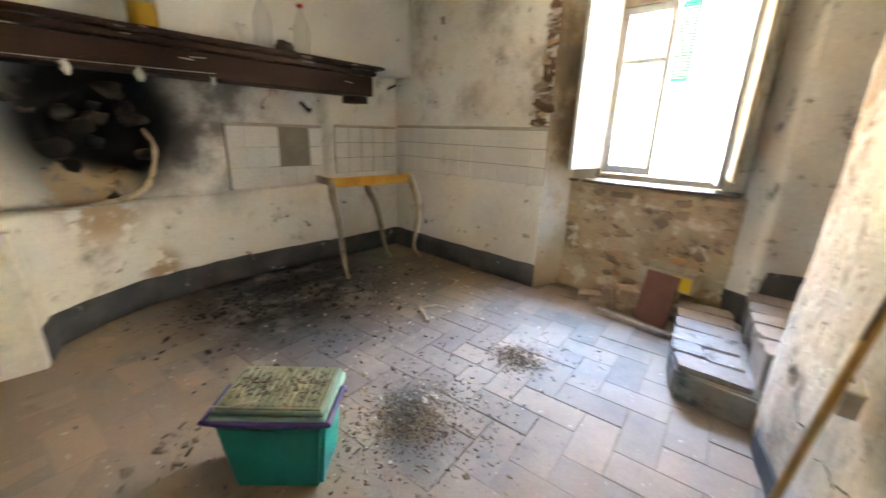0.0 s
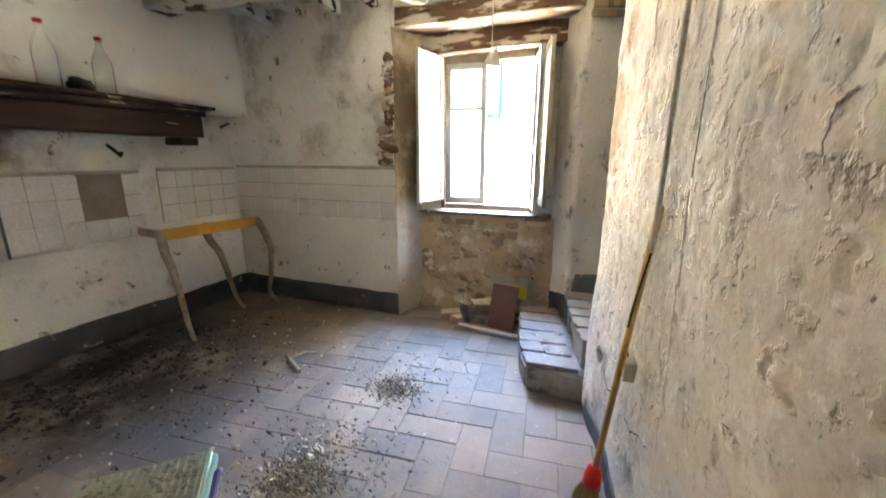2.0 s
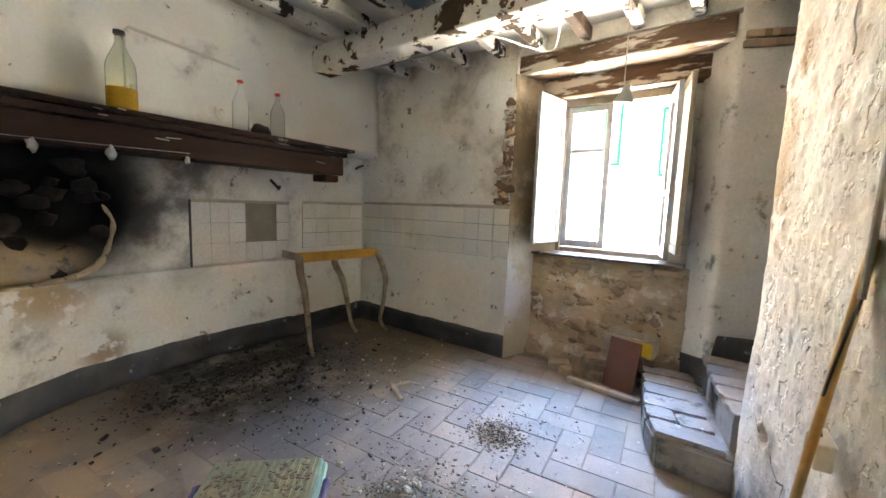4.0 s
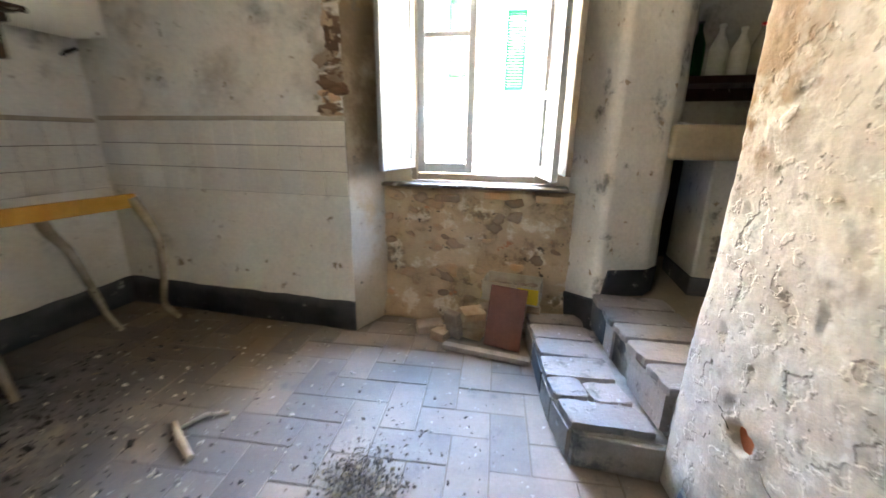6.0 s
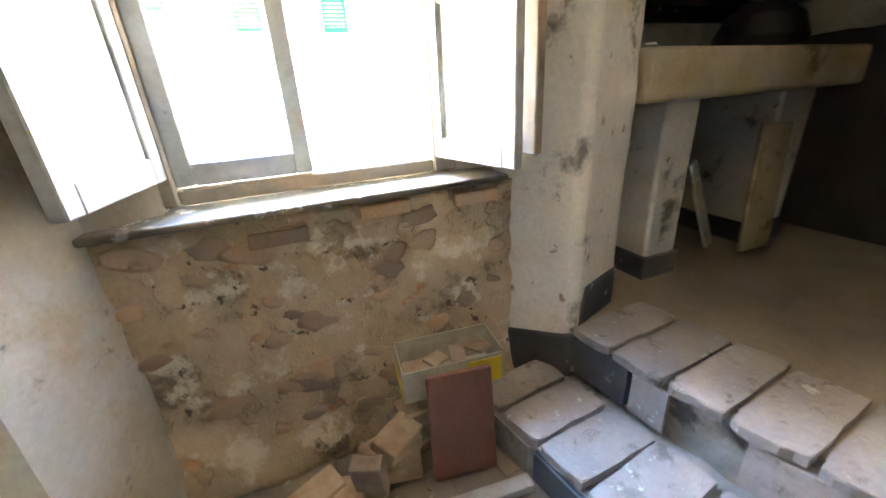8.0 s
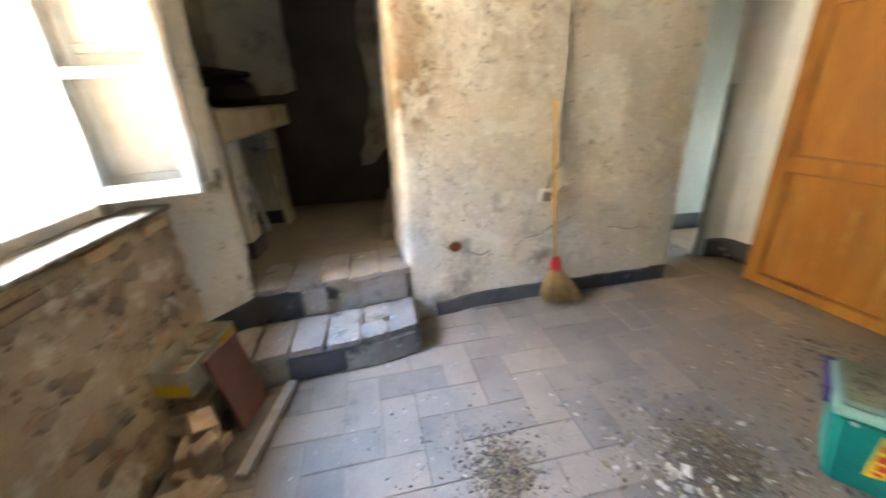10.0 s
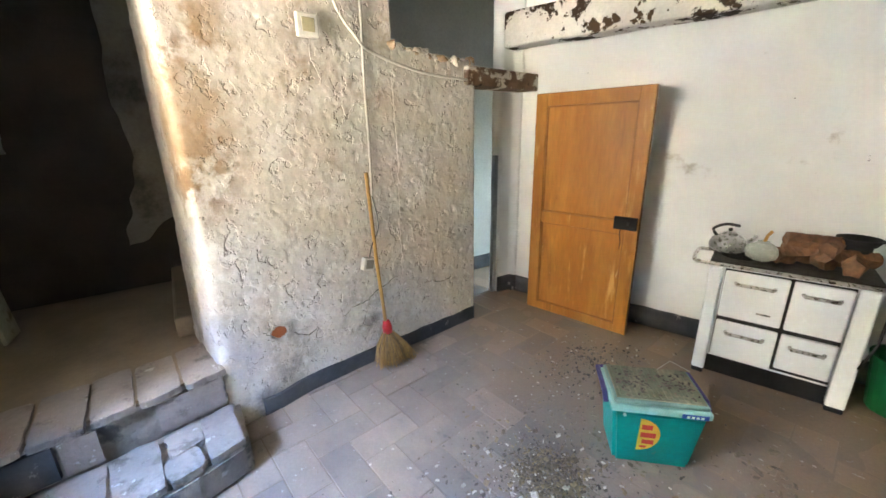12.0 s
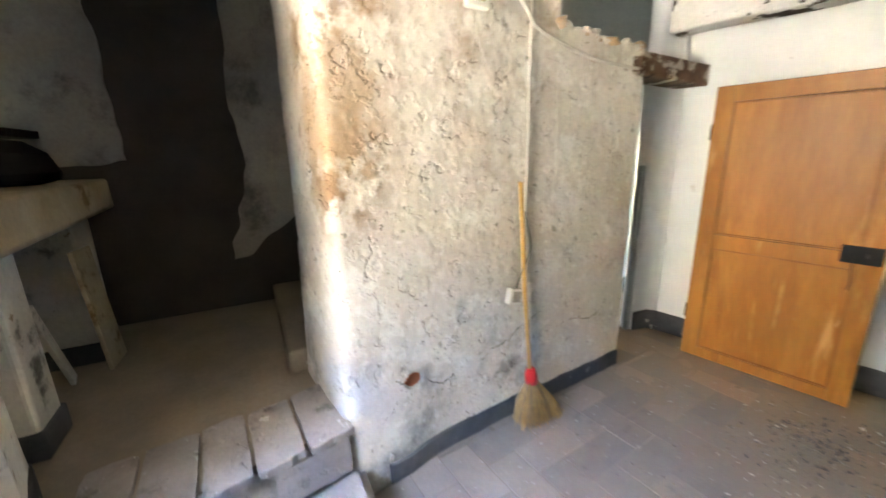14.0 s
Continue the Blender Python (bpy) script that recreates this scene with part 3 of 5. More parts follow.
leaf("casement", 0.42, 1.115, 2.44, pose(0.195, 3.56, 0, 0, 0, -77), 1.63, True, window, M_FRAME, "glazed casement swung inward")
leaf("shutter", 0.42, 1.15, 2.5, pose(-0.7, 3.54, 0, 0, 0, 258), 1.72, False, window, M_FRAME, "white panelled inner shutter, open")
leaf("shutter", 0.38, 1.15, 2.5, pose(0.275, 3.53, 0, 0, 0, -76), 1.72, False, window, M_FRAME_D, "bare inner shutter folded back")

# ---- outside ----
setting("ground", prism([(-60, 4.0), (60, 4.0), (60, 80), (-60, 80)], -0.6, -0.5), material("street_paving", (0.55, 0.52, 0.46), (0.48, 0.45, 0.39), scale=0.8), "pale sunlit street paving", "ground")
house = tagged(new("facing_house"), "sunlit pale plastered house with green shutters", "house")
fac = box(bmesh.new(), (-9, 9.0, -0.5), (2.6, 13.0, 8.5))
part("wall", fac, M_FACADE, house)
part("roof", prism([(-9.3, 8.5), (2.9, 8.5), (2.9, 13.4), (-9.3, 13.4)], 8.5, 8.75), material("roof_tile_clay", (0.3, 0.15, 0.09), (0.22, 0.12, 0.08)), house)
M_PANE = material("dark_window_pane", (0.05, 0.06, 0.07), (0.08, 0.09, 0.1), rough=0.15, bump=0.0)
SLAT = bpy.data.meshes.new("slat")
slat_bm = box(bmesh.new(), (0, 0, 0), (0.28, 0.03, 0.03))
slat_bm.to_mesh(SLAT)
SLAT.materials.append(M_GREEN)
for wx, wz in ((-0.15, 2.25), (-2.5, 2.5), (-5.2, 2.4), (-0.15, 5.4), (-2.5, 5.4)):
    w = part("window", box(bmesh.new(), (wx, 8.95, wz), (wx + 0.75, 8.99, wz + 1.4)), M_PANE, house)
    part("sill", soft_box((wx - 0.12, 8.85, wz - 0.1), (wx + 0.87, 9.0, wz - 0.02), 0.01), M_FRAME, w)
    for sx in (wx - 0.42, wx + 0.8):
        sh = bmesh.new()
        for lo, hi in (((0, 0, 0), (0.05, 0.05, 1.4)), ((0.33, 0, 0), (0.38, 0.05, 1.4)), ((0.05, 0, 0), (0.33, 0.05, 0.06)), ((0.05, 0, 1.34), (0.33, 0.05, 1.4))):
            box(sh, lo, hi)
        sh.transform(Matrix.Translation((sx, 8.92, wz)))
        leaf_ob = part("shutter", sh, M_GREEN, house, "green louvred shutter")
        for k in range(24):
            slat = new("slat", SLAT)
            slat.parent = leaf_ob
            slat.matrix_basis = pose(sx + 0.05, 8.925, wz + 0.075 + 0.053 * k)
side = tagged(new("side_house"), "weathered plaster house across the lane", "house")
part("wall", box(bmesh.new(), (2.6, 4.6, -0.5), (6.0, 8.9, 7.5)), material("weathered_facade", (0.82, 0.78, 0.68), (0.62, 0.57, 0.46), scale=1.2, bump=0.3, contrast=1.6), side)
sw_bm = bmesh.new()
for lo, hi in (((2.54, 6.36, 0.42), (2.585, 6.41, 1.06)), ((2.54, 6.68, 0.42), (2.585, 6.73, 1.06)), ((2.54, 6.41, 0.42), (2.585, 6.68, 0.48)), ((2.54, 6.41, 1.0), (2.585, 6.68, 1.06))):
    box(sw_bm, lo, hi)
sw = part("shutter", sw_bm, M_GREEN, side, "green louvred shutter")
for k in range(13):
    slat = new("slat", SLAT)
    slat.parent = sw
    slat.matrix_basis = pose(2.545, 6.685, 0.488 + 0.039 * k, 0, 0, -90)

# ---- steps ----
step_low = tagged(new("step_lower"), "worn lower step with clay tile treads", "step", kind="structure")
lowfront = [(0.2, 3.34), (0.22, 3.2), (0.275, 2.918), (0.335, 2.506), (0.435, 2.225)]
core = bmesh.new()
prism([(x + 0.012, y) for x, y in lowfront] + [(0.84, 2.25), (0.74, 2.8), (0.68, 3.2), (0.55, 3.34)], 0.0, 0.17, core)
part("step_body", core, M_CORE, step_low)
step_up = tagged(new("step_upper"), "worn upper step with loose clay tile treads", "step", kind="structure")
upfront = [(0.6, 3.26), (0.635, 3.1), (0.67, 2.8), (0.71, 2.6), (0.79, 2.24)]


def along(line, y):
    for (xa, ya), (xb, yb) in zip(line, line[1:]):
        if yb <= y <= ya:
            return xa + (xb - xa) * (ya - y) / (ya - yb)
    return line[0][0] if y > line[0][1] else line[-1][0]


rnd = random.Random(7)


def tread(parent, line, y0, y1, depth, z, thick, over=0.0):
    g = 0.006
    xa, xb = along(line, y0 - g) - over, along(line, y1 + g) - over
    poly = [(xa, y0 - g), (xb, y1 + g), (xb + depth, y1 + g + 0.03), (xa + depth, y0 - g + 0.03)]
    edge = []
    for (ax, ay), (bx, by) in zip(poly, poly[1:] + poly[:1]):
        for k in range(6):
            q = k / 6
            bite = rnd.uniform(0.006, 0.016) if k == 0 else rnd.uniform(-0.0015, 0.004) + (rnd.uniform(0.004, 0.012) if rnd.random() < 0.15 else 0)
            mx, my = sum(p[0] for p in poly) / 4, sum(p[1] for p in poly) / 4
            px, py = ax + (bx - ax) * q, ay + (by - ay) * q
            d = math.hypot(mx - px, my - py)
            edge.append((px + (mx - px) / d * bite, py + (my - py) / d * bite))
    bm = prism(edge, z - thick, z)
    bmesh.ops.bevel(bm, geom=[e for e in bm.edges if abs(e.verts[0].co.z - e.verts[1].co.z) < 1e-5], offset=0.004, segments=2, affect="EDGES")
    c = Vector((xa + depth / 2, (y0 + y1) / 2, z))
    bm.transform(Matrix.Translation(c) @ pose(0, 0, rnd.uniform(-0.004, 0.004), rnd.uniform(-1, 1), rnd.uniform(-1.2, 1.2), rnd.uniform(-1.5, 1.5)) @ Matrix.Translation(-c))
    return part("tile", bm, M_STEP, parent)


for ya, yb in ((3.3, 3.14), (3.14, 2.95), (2.95, 2.76), (2.76, 2.56), (2.4, 2.23)):
    tread(step_low, lowfront, ya, yb, 0.35, 0.208, 0.037)
tread(step_low, lowfront, 2.56, 2.4, 0.16, 0.206, 0.037)
tread(step_low, lowfront, 2.555, 2.4, 0.18, 0.209, 0.037, -0.17)
for ya, yb, mat in ((3.24, 2.98, M_CORE), (2.97, 2.66, M_BASE), (2.65, 2.45, M_CORE), (2.44, 2.25, M_STEP)):
    xa, xb = along(lowfront, ya), along(lowfront, yb)
    blk = prism([(xa - 0.002, ya), (xb - 0.002, yb), (xb + 0.05, yb), (xa + 0.05, ya)], 0.004 + rnd.uniform(0, 0.02), 0.166 - rnd.uniform(0, 0.015))
    bmesh.ops.bevel(blk, geom=blk.edges[:], offset=0.008, segments=2, affect="EDGES")
    part("riser_stone", blk, mat, step_low)
part("step_end", soft_box((0.46, 2.22, 0.0), (0.8, 2.245, 0.165), 0.006), M_CORE, step_low)
for ya, yb in ((3.2, 3.02), (3.02, 2.82), (2.82, 2.645), (2.645, 2.455), (2.455, 2.25)):
    tread(step_up, upfront, ya, yb, 0.42, 0.427, 0.037, 0.012)
for ya, yb, th in ((3.2, 2.95, 0.03), (2.93, 2.8, 0.012), (2.58, 2.28, 0.035)):
    xa, xb = along(upfront, ya), along(upfront, yb)
    part("riser_slab", prism([(xa, ya), (xb, yb), (xb + th, yb), (xa + th, ya)], 0.208, 0.38), M_BASE if ya > 3 else M_STEP, step_up)
part("step_body", rough_path([(x + 0.04, y) for x, y in upfront[::-1]], 0.17, lambda u: 0.392, 0.2, lambda u, z: 0.02 * noise.noise((u * 12, z * 12, 0)), 0.02), M_CORE, step_up)

# ---- skirting and tiles on the walls ----
def band(name, line, height, bumps, proud=0.012, step=0.06, label="dark grey painted skirting band with worn edge"):
    top = lambda u: height + 0.012 * noise.noise((u * 6, 0, height))
    bm = rough_path(line, 0.0, top, 0.02, lambda u, z: bumps(u, z) + proud, step)
    return setting(name, bm, M_BASE, label, "skirting", True)


band("baseboard", [(-0.99, 3.1), (-3.02, 3.1)], 0.225, wob(0.012, 1.6, 2.0), 0.014)
band("baseboard", low[::-1], 0.22, hearth, 0.014)
band("baseboard", LINE[:4] + [(0.856, 2.1)], 0.115, plaster_relief, 0.012, 0.0145)
band("baseboard", [(-3.4, -1.778), (1.3, -0.509)], 0.17, wob(0.006, 1.5, 4.0), 0.012)
band("baseboard", [(1.28, -0.512), (1.345, -0.47), (1.375, -0.33)], 0.17, wob(0.004, 3, 1), 0.012, 0.03)
band("baseboard", [(2.05, -1.8), (2.05, 0.8)], 0.17, wob(0.0, 3, 1), 0.012)
pier_band = rough_path(pier_line, 0.0, lambda u: 0.58 if u < 0.42 else 0.4 - 0.2 * (u - 0.42), 0.02, lambda u, z: wob(0.008, 4.0, 9.0)(u, z) + 0.008, 0.03)
setting("baseboard", pier_band, M_BASE, "dark grey painted skirting band at the pier foot", "skirting", True)


M_JOINT = material("dirty_tile_joint", (0.13, 0.12, 0.1), (0.2, 0.18, 0.15), scale=6.0)


M_LEDGE = material("dusty_ledge", (0.5, 0.45, 0.36), (0.36, 0.31, 0.24), scale=5.0)


def tile_panel(name, owner, m, cols, rows, w, h, mat, label, skip=()):
    """Glazed tiles on a wall; m: lower left corner, local x along the wall, local y out of the wall, z up."""
    me = bpy.data.meshes.new("tile")
    bm = soft_box((0.0025, -0.002, 0.0025), (w - 0.0025, 0.009, h - 0.0025), 0.002, None, 1)
    bm.to_mesh(me)
    bm.free()
    me.materials.append(mat)
    for c in range(cols):
        for r in range(rows):
            if (c, r) in skip:
                continue
            ob = new("tile", me)
            ob.parent = owner
            ob.matrix_basis = m @ pose(c * w, rnd.uniform(-0.001, 0.001), r * h, 0, 0, 0)
    part("joint_bed", box(bmesh.new(), (0, -0.012, 0), (cols * w, 0.001, rows * h), m), M_JOINT, owner, "dirty grey joints between the tiles")
    if skip:
        part("bare_patch", box(bmesh.new(), (min(c for c, r in skip) * w, -0.01, min(r for c, r in skip) * h), ((max(c for c, r in skip) + 1) * w, 0.003, (max(r for c, r in skip) + 1) * h), m), M_CEMENT, owner, "bare cement where tiles fell off")
    part("top_ledge", soft_box((0, -0.01, rows * h), (cols * w, 0.012, rows * h + 0.028), 0.004, m, 1), M_LEDGE, owner, "dirty cement ledge")


window_wall = bpy.data.objects["wall_window"]
tile_panel("band", window_wall, pose(-0.99, 3.096, 0.98, 0, 0, 180), 12, 3, 0.167, 0.16, M_CERAMIC_D, "")
tile_panel("band", chimney_wall, pose(-3.034, 3.085, 0.96, 0, 0, 270.5), 5, 3, 0.168, 0.16, M_CERAMIC, "")
tile_panel("band", chimney_wall, pose(-3.072, 2.13, 0.862, 0, 0, 269.5), 6, 3, 0.157, 0.187, M_CERAMIC, "", skip=((1, 1), (1, 2), (2, 1), (2, 2)))

part("panel_edge", soft_box((-0.012, -0.004, 0.85), (0.014, 0.012, 1.44), 0.003, pose(-3.074, 1.176, 0)), M_BASE, chimney_wall, "dark edge of the tile panel")

# stones showing in the apron
st = random.Random(5)
for k in range(36):
    u, z = st.uniform(-0.85, 0.42), st.uniform(0.12, 0.97) ** 0.9
    s = st.choice((0.025, 0.035, 0.05, 0.075))
    b = lump((s, 0.008, s * st.uniform(0.4, 0.8)), k * 1.7, 2, 0.6)
    b.transform(pose(u, 3.427 - rubble(0.52 - u, z), z, 0, st.uniform(-25, 25), 0))
    part("stone", b, M_STONE, apron, smooth=True)
for x0, z0 in ((-0.05, 0.985), (0.3, 0.975), (-0.4, 0.95)):
    part("brick", soft_box((x0 - 0.09, 3.405, z0 - 0.025), (x0 + 0.09, 3.48, z0 + 0.025), 0.008), M_STONE, apron)
# bare masonry where plaster fell, by the niche edge and over the pier
for k in range(26):
    z = 1.5 + k * 0.036
    wide = 0.05 + 0.06 * abs(noise.noise((z * 5, 0, 0))) + (0.06 if z < 1.85 else 0)
    b = lump((wide * st.uniform(0.4, 0.8), 0.008, st.uniform(0.03, 0.07)), 30 + k, 3, 0.9)
    b.transform(pose(-1.03 - st.uniform(0.0, 0.6) * wide, 3.094, z, 0, st.uniform(-20, 20), 0))
    part("exposed_masonry", b, M_OLDWOOD if k % 3 else M_STONE, window_wall, smooth=True)
pier = bpy.data.objects["window_pier"]
for k in range(14):
    r, c = divmod(k, 7)
    part("brick", soft_box((0.0, -0.02, 0.0), (0.1, 0.03, 0.05), 0.008, pose(0.64 + 0.04 * c + 0.015 * (r % 2), 3.2 + 0.016 * c, 2.6 + 0.062 * r, 0, 0, 20)), M_STONE, pier)

# ---- hearth ----
mantel = tagged(new("mantel_shelf"), "dark smoke-stained timber mantel shelf with worn edge", "mantel shelf")
mb = soft_box((-2.8, -1.6, 1.735), (-2.55, 2.41, 1.91), 0.012)
part("beam", mb, M_DARKWOOD, mantel)
part("cornice", soft_box((-2.82, -1.6, 1.913), (-2.51, 2.43, 1.96), 0.014), M_DARKWOOD, mantel)
part("shelf_board", soft_box((-2.83, -1.6, 1.963), (-2.475, 2.46, 1.995), 0.01), M_DARKWOOD, mantel)
part("end_block", soft_box((-2.78, 2.2, 1.665), (-2.57, 2.36, 1.732), 0.01), M_DARKWOOD, mantel)
part("lip_roll", tube([(-2.485, y, 1.985 + 0.004 * noise.noise((y * 3, 0, 0))) for y in np.linspace(-1.6, 2.49, 30)], 0.016), M_DARKWOOD, mantel)
M_FLAKE = material("pale_paint_flake", (0.55, 0.5, 0.43), (0.42, 0.37, 0.3), scale=15)
fl = random.Random(8)
for k in range(26):
    y, ln = fl.uniform(-1.4, 2.35), fl.uniform(0.02, 0.16)
    x, z = fl.choice(((-2.547, 1.9), (-2.507, 1.945), (-2.547, 1.85), (-2.47, 1.978)))
    part("paint_flake", soft_box((-0.003, 0, 0), (0.003, ln, fl.uniform(0.003, 0.008)), 0.001, pose(x, y, z + fl.uniform(-0.012, 0.012), fl.uniform(-5, 5), 0, 0), 1), M_FLAKE, mantel)
M_CLOTH = material("grey_rag", (0.5, 0.48, 0.43), (0.36, 0.34, 0.3), scale=12)
part("wire", tube([(-2.54, y, 1.775 - 0.02 * math.sin((y + 1.6) * 1.2)) for y in np.linspace(-1.6, 1.0, 12)], 0.002, 5), M_CLOTH, mantel)
for y, s in ((0.98, 0.03), (0.55, 0.045), (0.2, 0.04)):
    b = lump((0.012, s * 0.6, s), y * 9, 2, 0.8)
    b.transform(Matrix.Translation((-2.545, y, 1.72)))
    tagged(part("rag", b, M_CLOTH, smooth=True), "small torn grey rag hanging from the mantel wire", "rag")
crust = tagged(new("broken_hearth_plaster"), "broken pale plaster crust round the sooty hearth", "plaster", kind="structure")
M_CRUST = material("scorched_plaster", (0.55, 0.42, 0.27), (0.42, 0.32, 0.22), scale=8, bump=0.8, spots=[((0.06, 0.05, 0.04), 6, 0.55, 0.65, None)])
part("crust", tube(curve_points([(-3.05, 0.6, 1.38), (-3.02, 0.65, 1.25), (-3.03, 0.62, 1.08), (-3.0, 0.55, 0.95), (-2.97, 0.4, 0.87), (-2.92, 0.2, 0.84)], 5), [0.55 * r for r in (0.012, 0.02, 0.03, 0.025, 0.02, 0.025, 0.035, 0.03, 0.02, 0.026, 0.03, 0.04, 0.03, 0.035, 0.045, 0.04, 0.05, 0.04, 0.04, 0.035, 0.05, 0.04, 0.05, 0.045, 0.04, 0.05)], 7), M_CRUST, crust)
M_SOOT = material("sooty_stone", (0.02, 0.018, 0.016), (0.05, 0.04, 0.032), scale=8, bump=0.9)
for k in range(18):
    y, z = st.uniform(-0.1, 0.65), st.uniform(0.87, 1.68)
    s = st.uniform(0.04, 0.1)
    b = lump((0.03, s, s * 0.7), 60 + k, 2, 0.7)
    b.transform(Matrix.Translation((-3.1 + 0.03 * st.random(), y, z)))
    part("sooty_stone", b, M_SOOT, crust, smooth=True)
for (x, y, z), pts in (((-3.04, 1.9, 1.62), ((0, 0, 0.04), (0.07, 0.0, 0.0), (0.1, 0.03, -0.05), (0.06, 0.06, -0.02))), ((-3.02, 2.98, 1.88), ((0, 0, 0), (0.06, -0.02, 0.01), (0.1, 0.03, 0.04)))):
    tagged(part("wall_hook", tube([(x + a, y + b, z + c) for a, b, c in pts], 0.014, 6), M_SOOT), "rusty iron hook in the wall", "hook")

# bottles on the mantel
M_BOTTLE = glass("pale_green_glass", (0.86, 0.88, 0.79), 0.08)
M_CLEAR = glass("clear_plastic", (0.93, 0.94, 0.93), 0.12)
M_OIL = material("yellow_oil", (0.5, 0.3, 0.03), (0.42, 0.24, 0.02), rough=0.2, bump=0)
M_RED = material("red_cap_plastic", (0.6, 0.03, 0.03), (0.5, 0.02, 0.02), rough=0.4, bump=0)
M_BLACK = material("black_stopper", (0.03, 0.03, 0.03), (0.05, 0.045, 0.04), rough=0.6)


def bottle(x, y, z, r, h, mat, cap, label, fill=0.0, group=""):
    ob = tagged(new("bottle"), label, "bottle", group)
    ob.location = (x, y, z)
    prof = [(r * 0.9, 0.0), (r, 0.015), (r, h * 0.52), (r * 0.93, h * 0.6), (r * 0.62, h * 0.72), (r * 0.33, h * 0.83), (r * 0.27, h * 0.94), (r * 0.33, h * 0.945), (r * 0.33, h * 0.965)]
    inner = [(q * 0.94, zz) for q, zz in prof[::-1]]
    inner[-1] = (prof[0][0] * 0.9, 0.006)
    part("glass", lathe(prof + inner, 24), mat, ob, smooth=True).visible_shadow = True
    part("cap", lathe([(r * 0.36, h * 0.95), (r * 0.38, h * 0.955), (r * 0.38, h), (r * 0.3, h * 1.005)], 16), cap, ob)
    if fill:
        part("oil", lathe([(r * 0.9, 0.002), (r * 1.006, 0.017), (r * 1.006, h * fill), (r * 0.97, h * fill + 0.001)], 24), M_OIL, ob, "yellow oil", True)
    return ob


bottle(-2.58, 0.63, 1.996, 0.082, 0.5, M_BOTTLE, M_BLACK, "pale green glass swing-top bottle with yellow oil", 0.28)
bottle(-2.6, 1.4, 1.996, 0.062, 0.41, M_CLEAR, M_RED, "empty clear bottle with red cap", group="bottles on the mantel")
bottle(-2.6, 1.72, 1.996, 0.06, 0.385, M_CLEAR, M_RED, "empty clear bottle with red cap", group="bottles on the mantel")
b = lump((0.06, 0.07, 0.045), 3.3, 3, 0.6)
b.transform(Matrix.Translation((-2.55, 1.54, 2.035)))
tagged(part("dark_stone", b, M_SOOT, smooth=True), "dark lumpy stone on the mantel shelf", "stone")
M_PIPE = material("painted_conduit", (0.7, 0.68, 0.6), (0.6, 0.57, 0.48), rough=0.6)
tagged(part("wall_conduit", tube([(-2.745, 0.7, 2.02), (-2.76, 0.7, 2.56), (-2.765, 0.73, 2.6), (-2.765, 1.1, 2.575), (-2.765, 1.48, 2.54)], 0.011, 8), M_PIPE), "painted-over cable conduit on the chimney hood", "conduit")

# ---- console table frame ----
M_OCHRE = material("varnished_ochre_wood", (0.62, 0.34, 0.055), (0.5, 0.25, 0.035), rough=0.45, scale=7)
M_LEG = material("worn_grey_paint_wood", (0.38, 0.33, 0.25), (0.22, 0.17, 0.115), scale=9, spots=[((0.12, 0.08, 0.05), 14, 0.58, 0.66, None)])
table = tagged(new("table_frame"), "broken table frame with ochre rail and curved legs", "table")
A, B = Vector((-2.585, 1.9, 0.0)), Vector((-2.485, 2.85, 0.0))
ang = math.degrees(math.atan2(B.y - A.y, B.x - A.x))
rail = soft_box((0.0, -0.018, 0.875), ((B - A).length, 0.022, 0.97), 0.006, pose(A.x, A.y, 0, 0, 0, ang))
part("front_rail", rail, M_OCHRE, table, "varnished ochre wood rail")
part("end_rail", soft_box((0, -0.012, 0.89), (0.36, 0.014, 0.96), 0.006, pose(A.x - 0.005, A.y + 0.02, 0, 0, 0, 172)), M_LEG, table)
for top, foot, out in (((-2.585, 1.915), (-2.37, 1.92), (0.05, -0.02)), ((-2.765, 2.45), (-2.615, 2.66), (0.04, 0.0)), ((-2.485, 2.83), (-2.405, 2.94), (0.07, 0.02))):
    t3, f3 = Vector((*top, 0.885)), Vector((*foot, 0.0))
    pts = [t3 + Vector((0, 0, 0.05)), t3 + Vector((out[0], out[1], -0.1)), t3.lerp(f3, 0.3) + Vector((*out, 0.0)), t3.lerp(f3, 0.62), t3.lerp(f3, 0.86) - Vector((out[0], out[1], 0)), f3]
    cp = curve_points(pts, 5)
    part("leg", tube(cp, [0.038 - 0.019 * smooth01(i / (len(cp) - 1)) for i in range(len(cp))], 8), M_LEG, table, smooth=True)

# ---- cracks in the partition ----
def partition_x(y, z):
    u = 0.0
    for (xa, ya), (xb, yb) in zip(LINE, LINE[1:]):
        step = math.hypot(xb - xa, yb - ya)
        if ya <= y <= yb:
            q = (y - ya) / (yb - ya)
            return xa + (xb - xa) * q - plaster_relief(u + step * q, z)
        u += step
    return LINE[0][0]


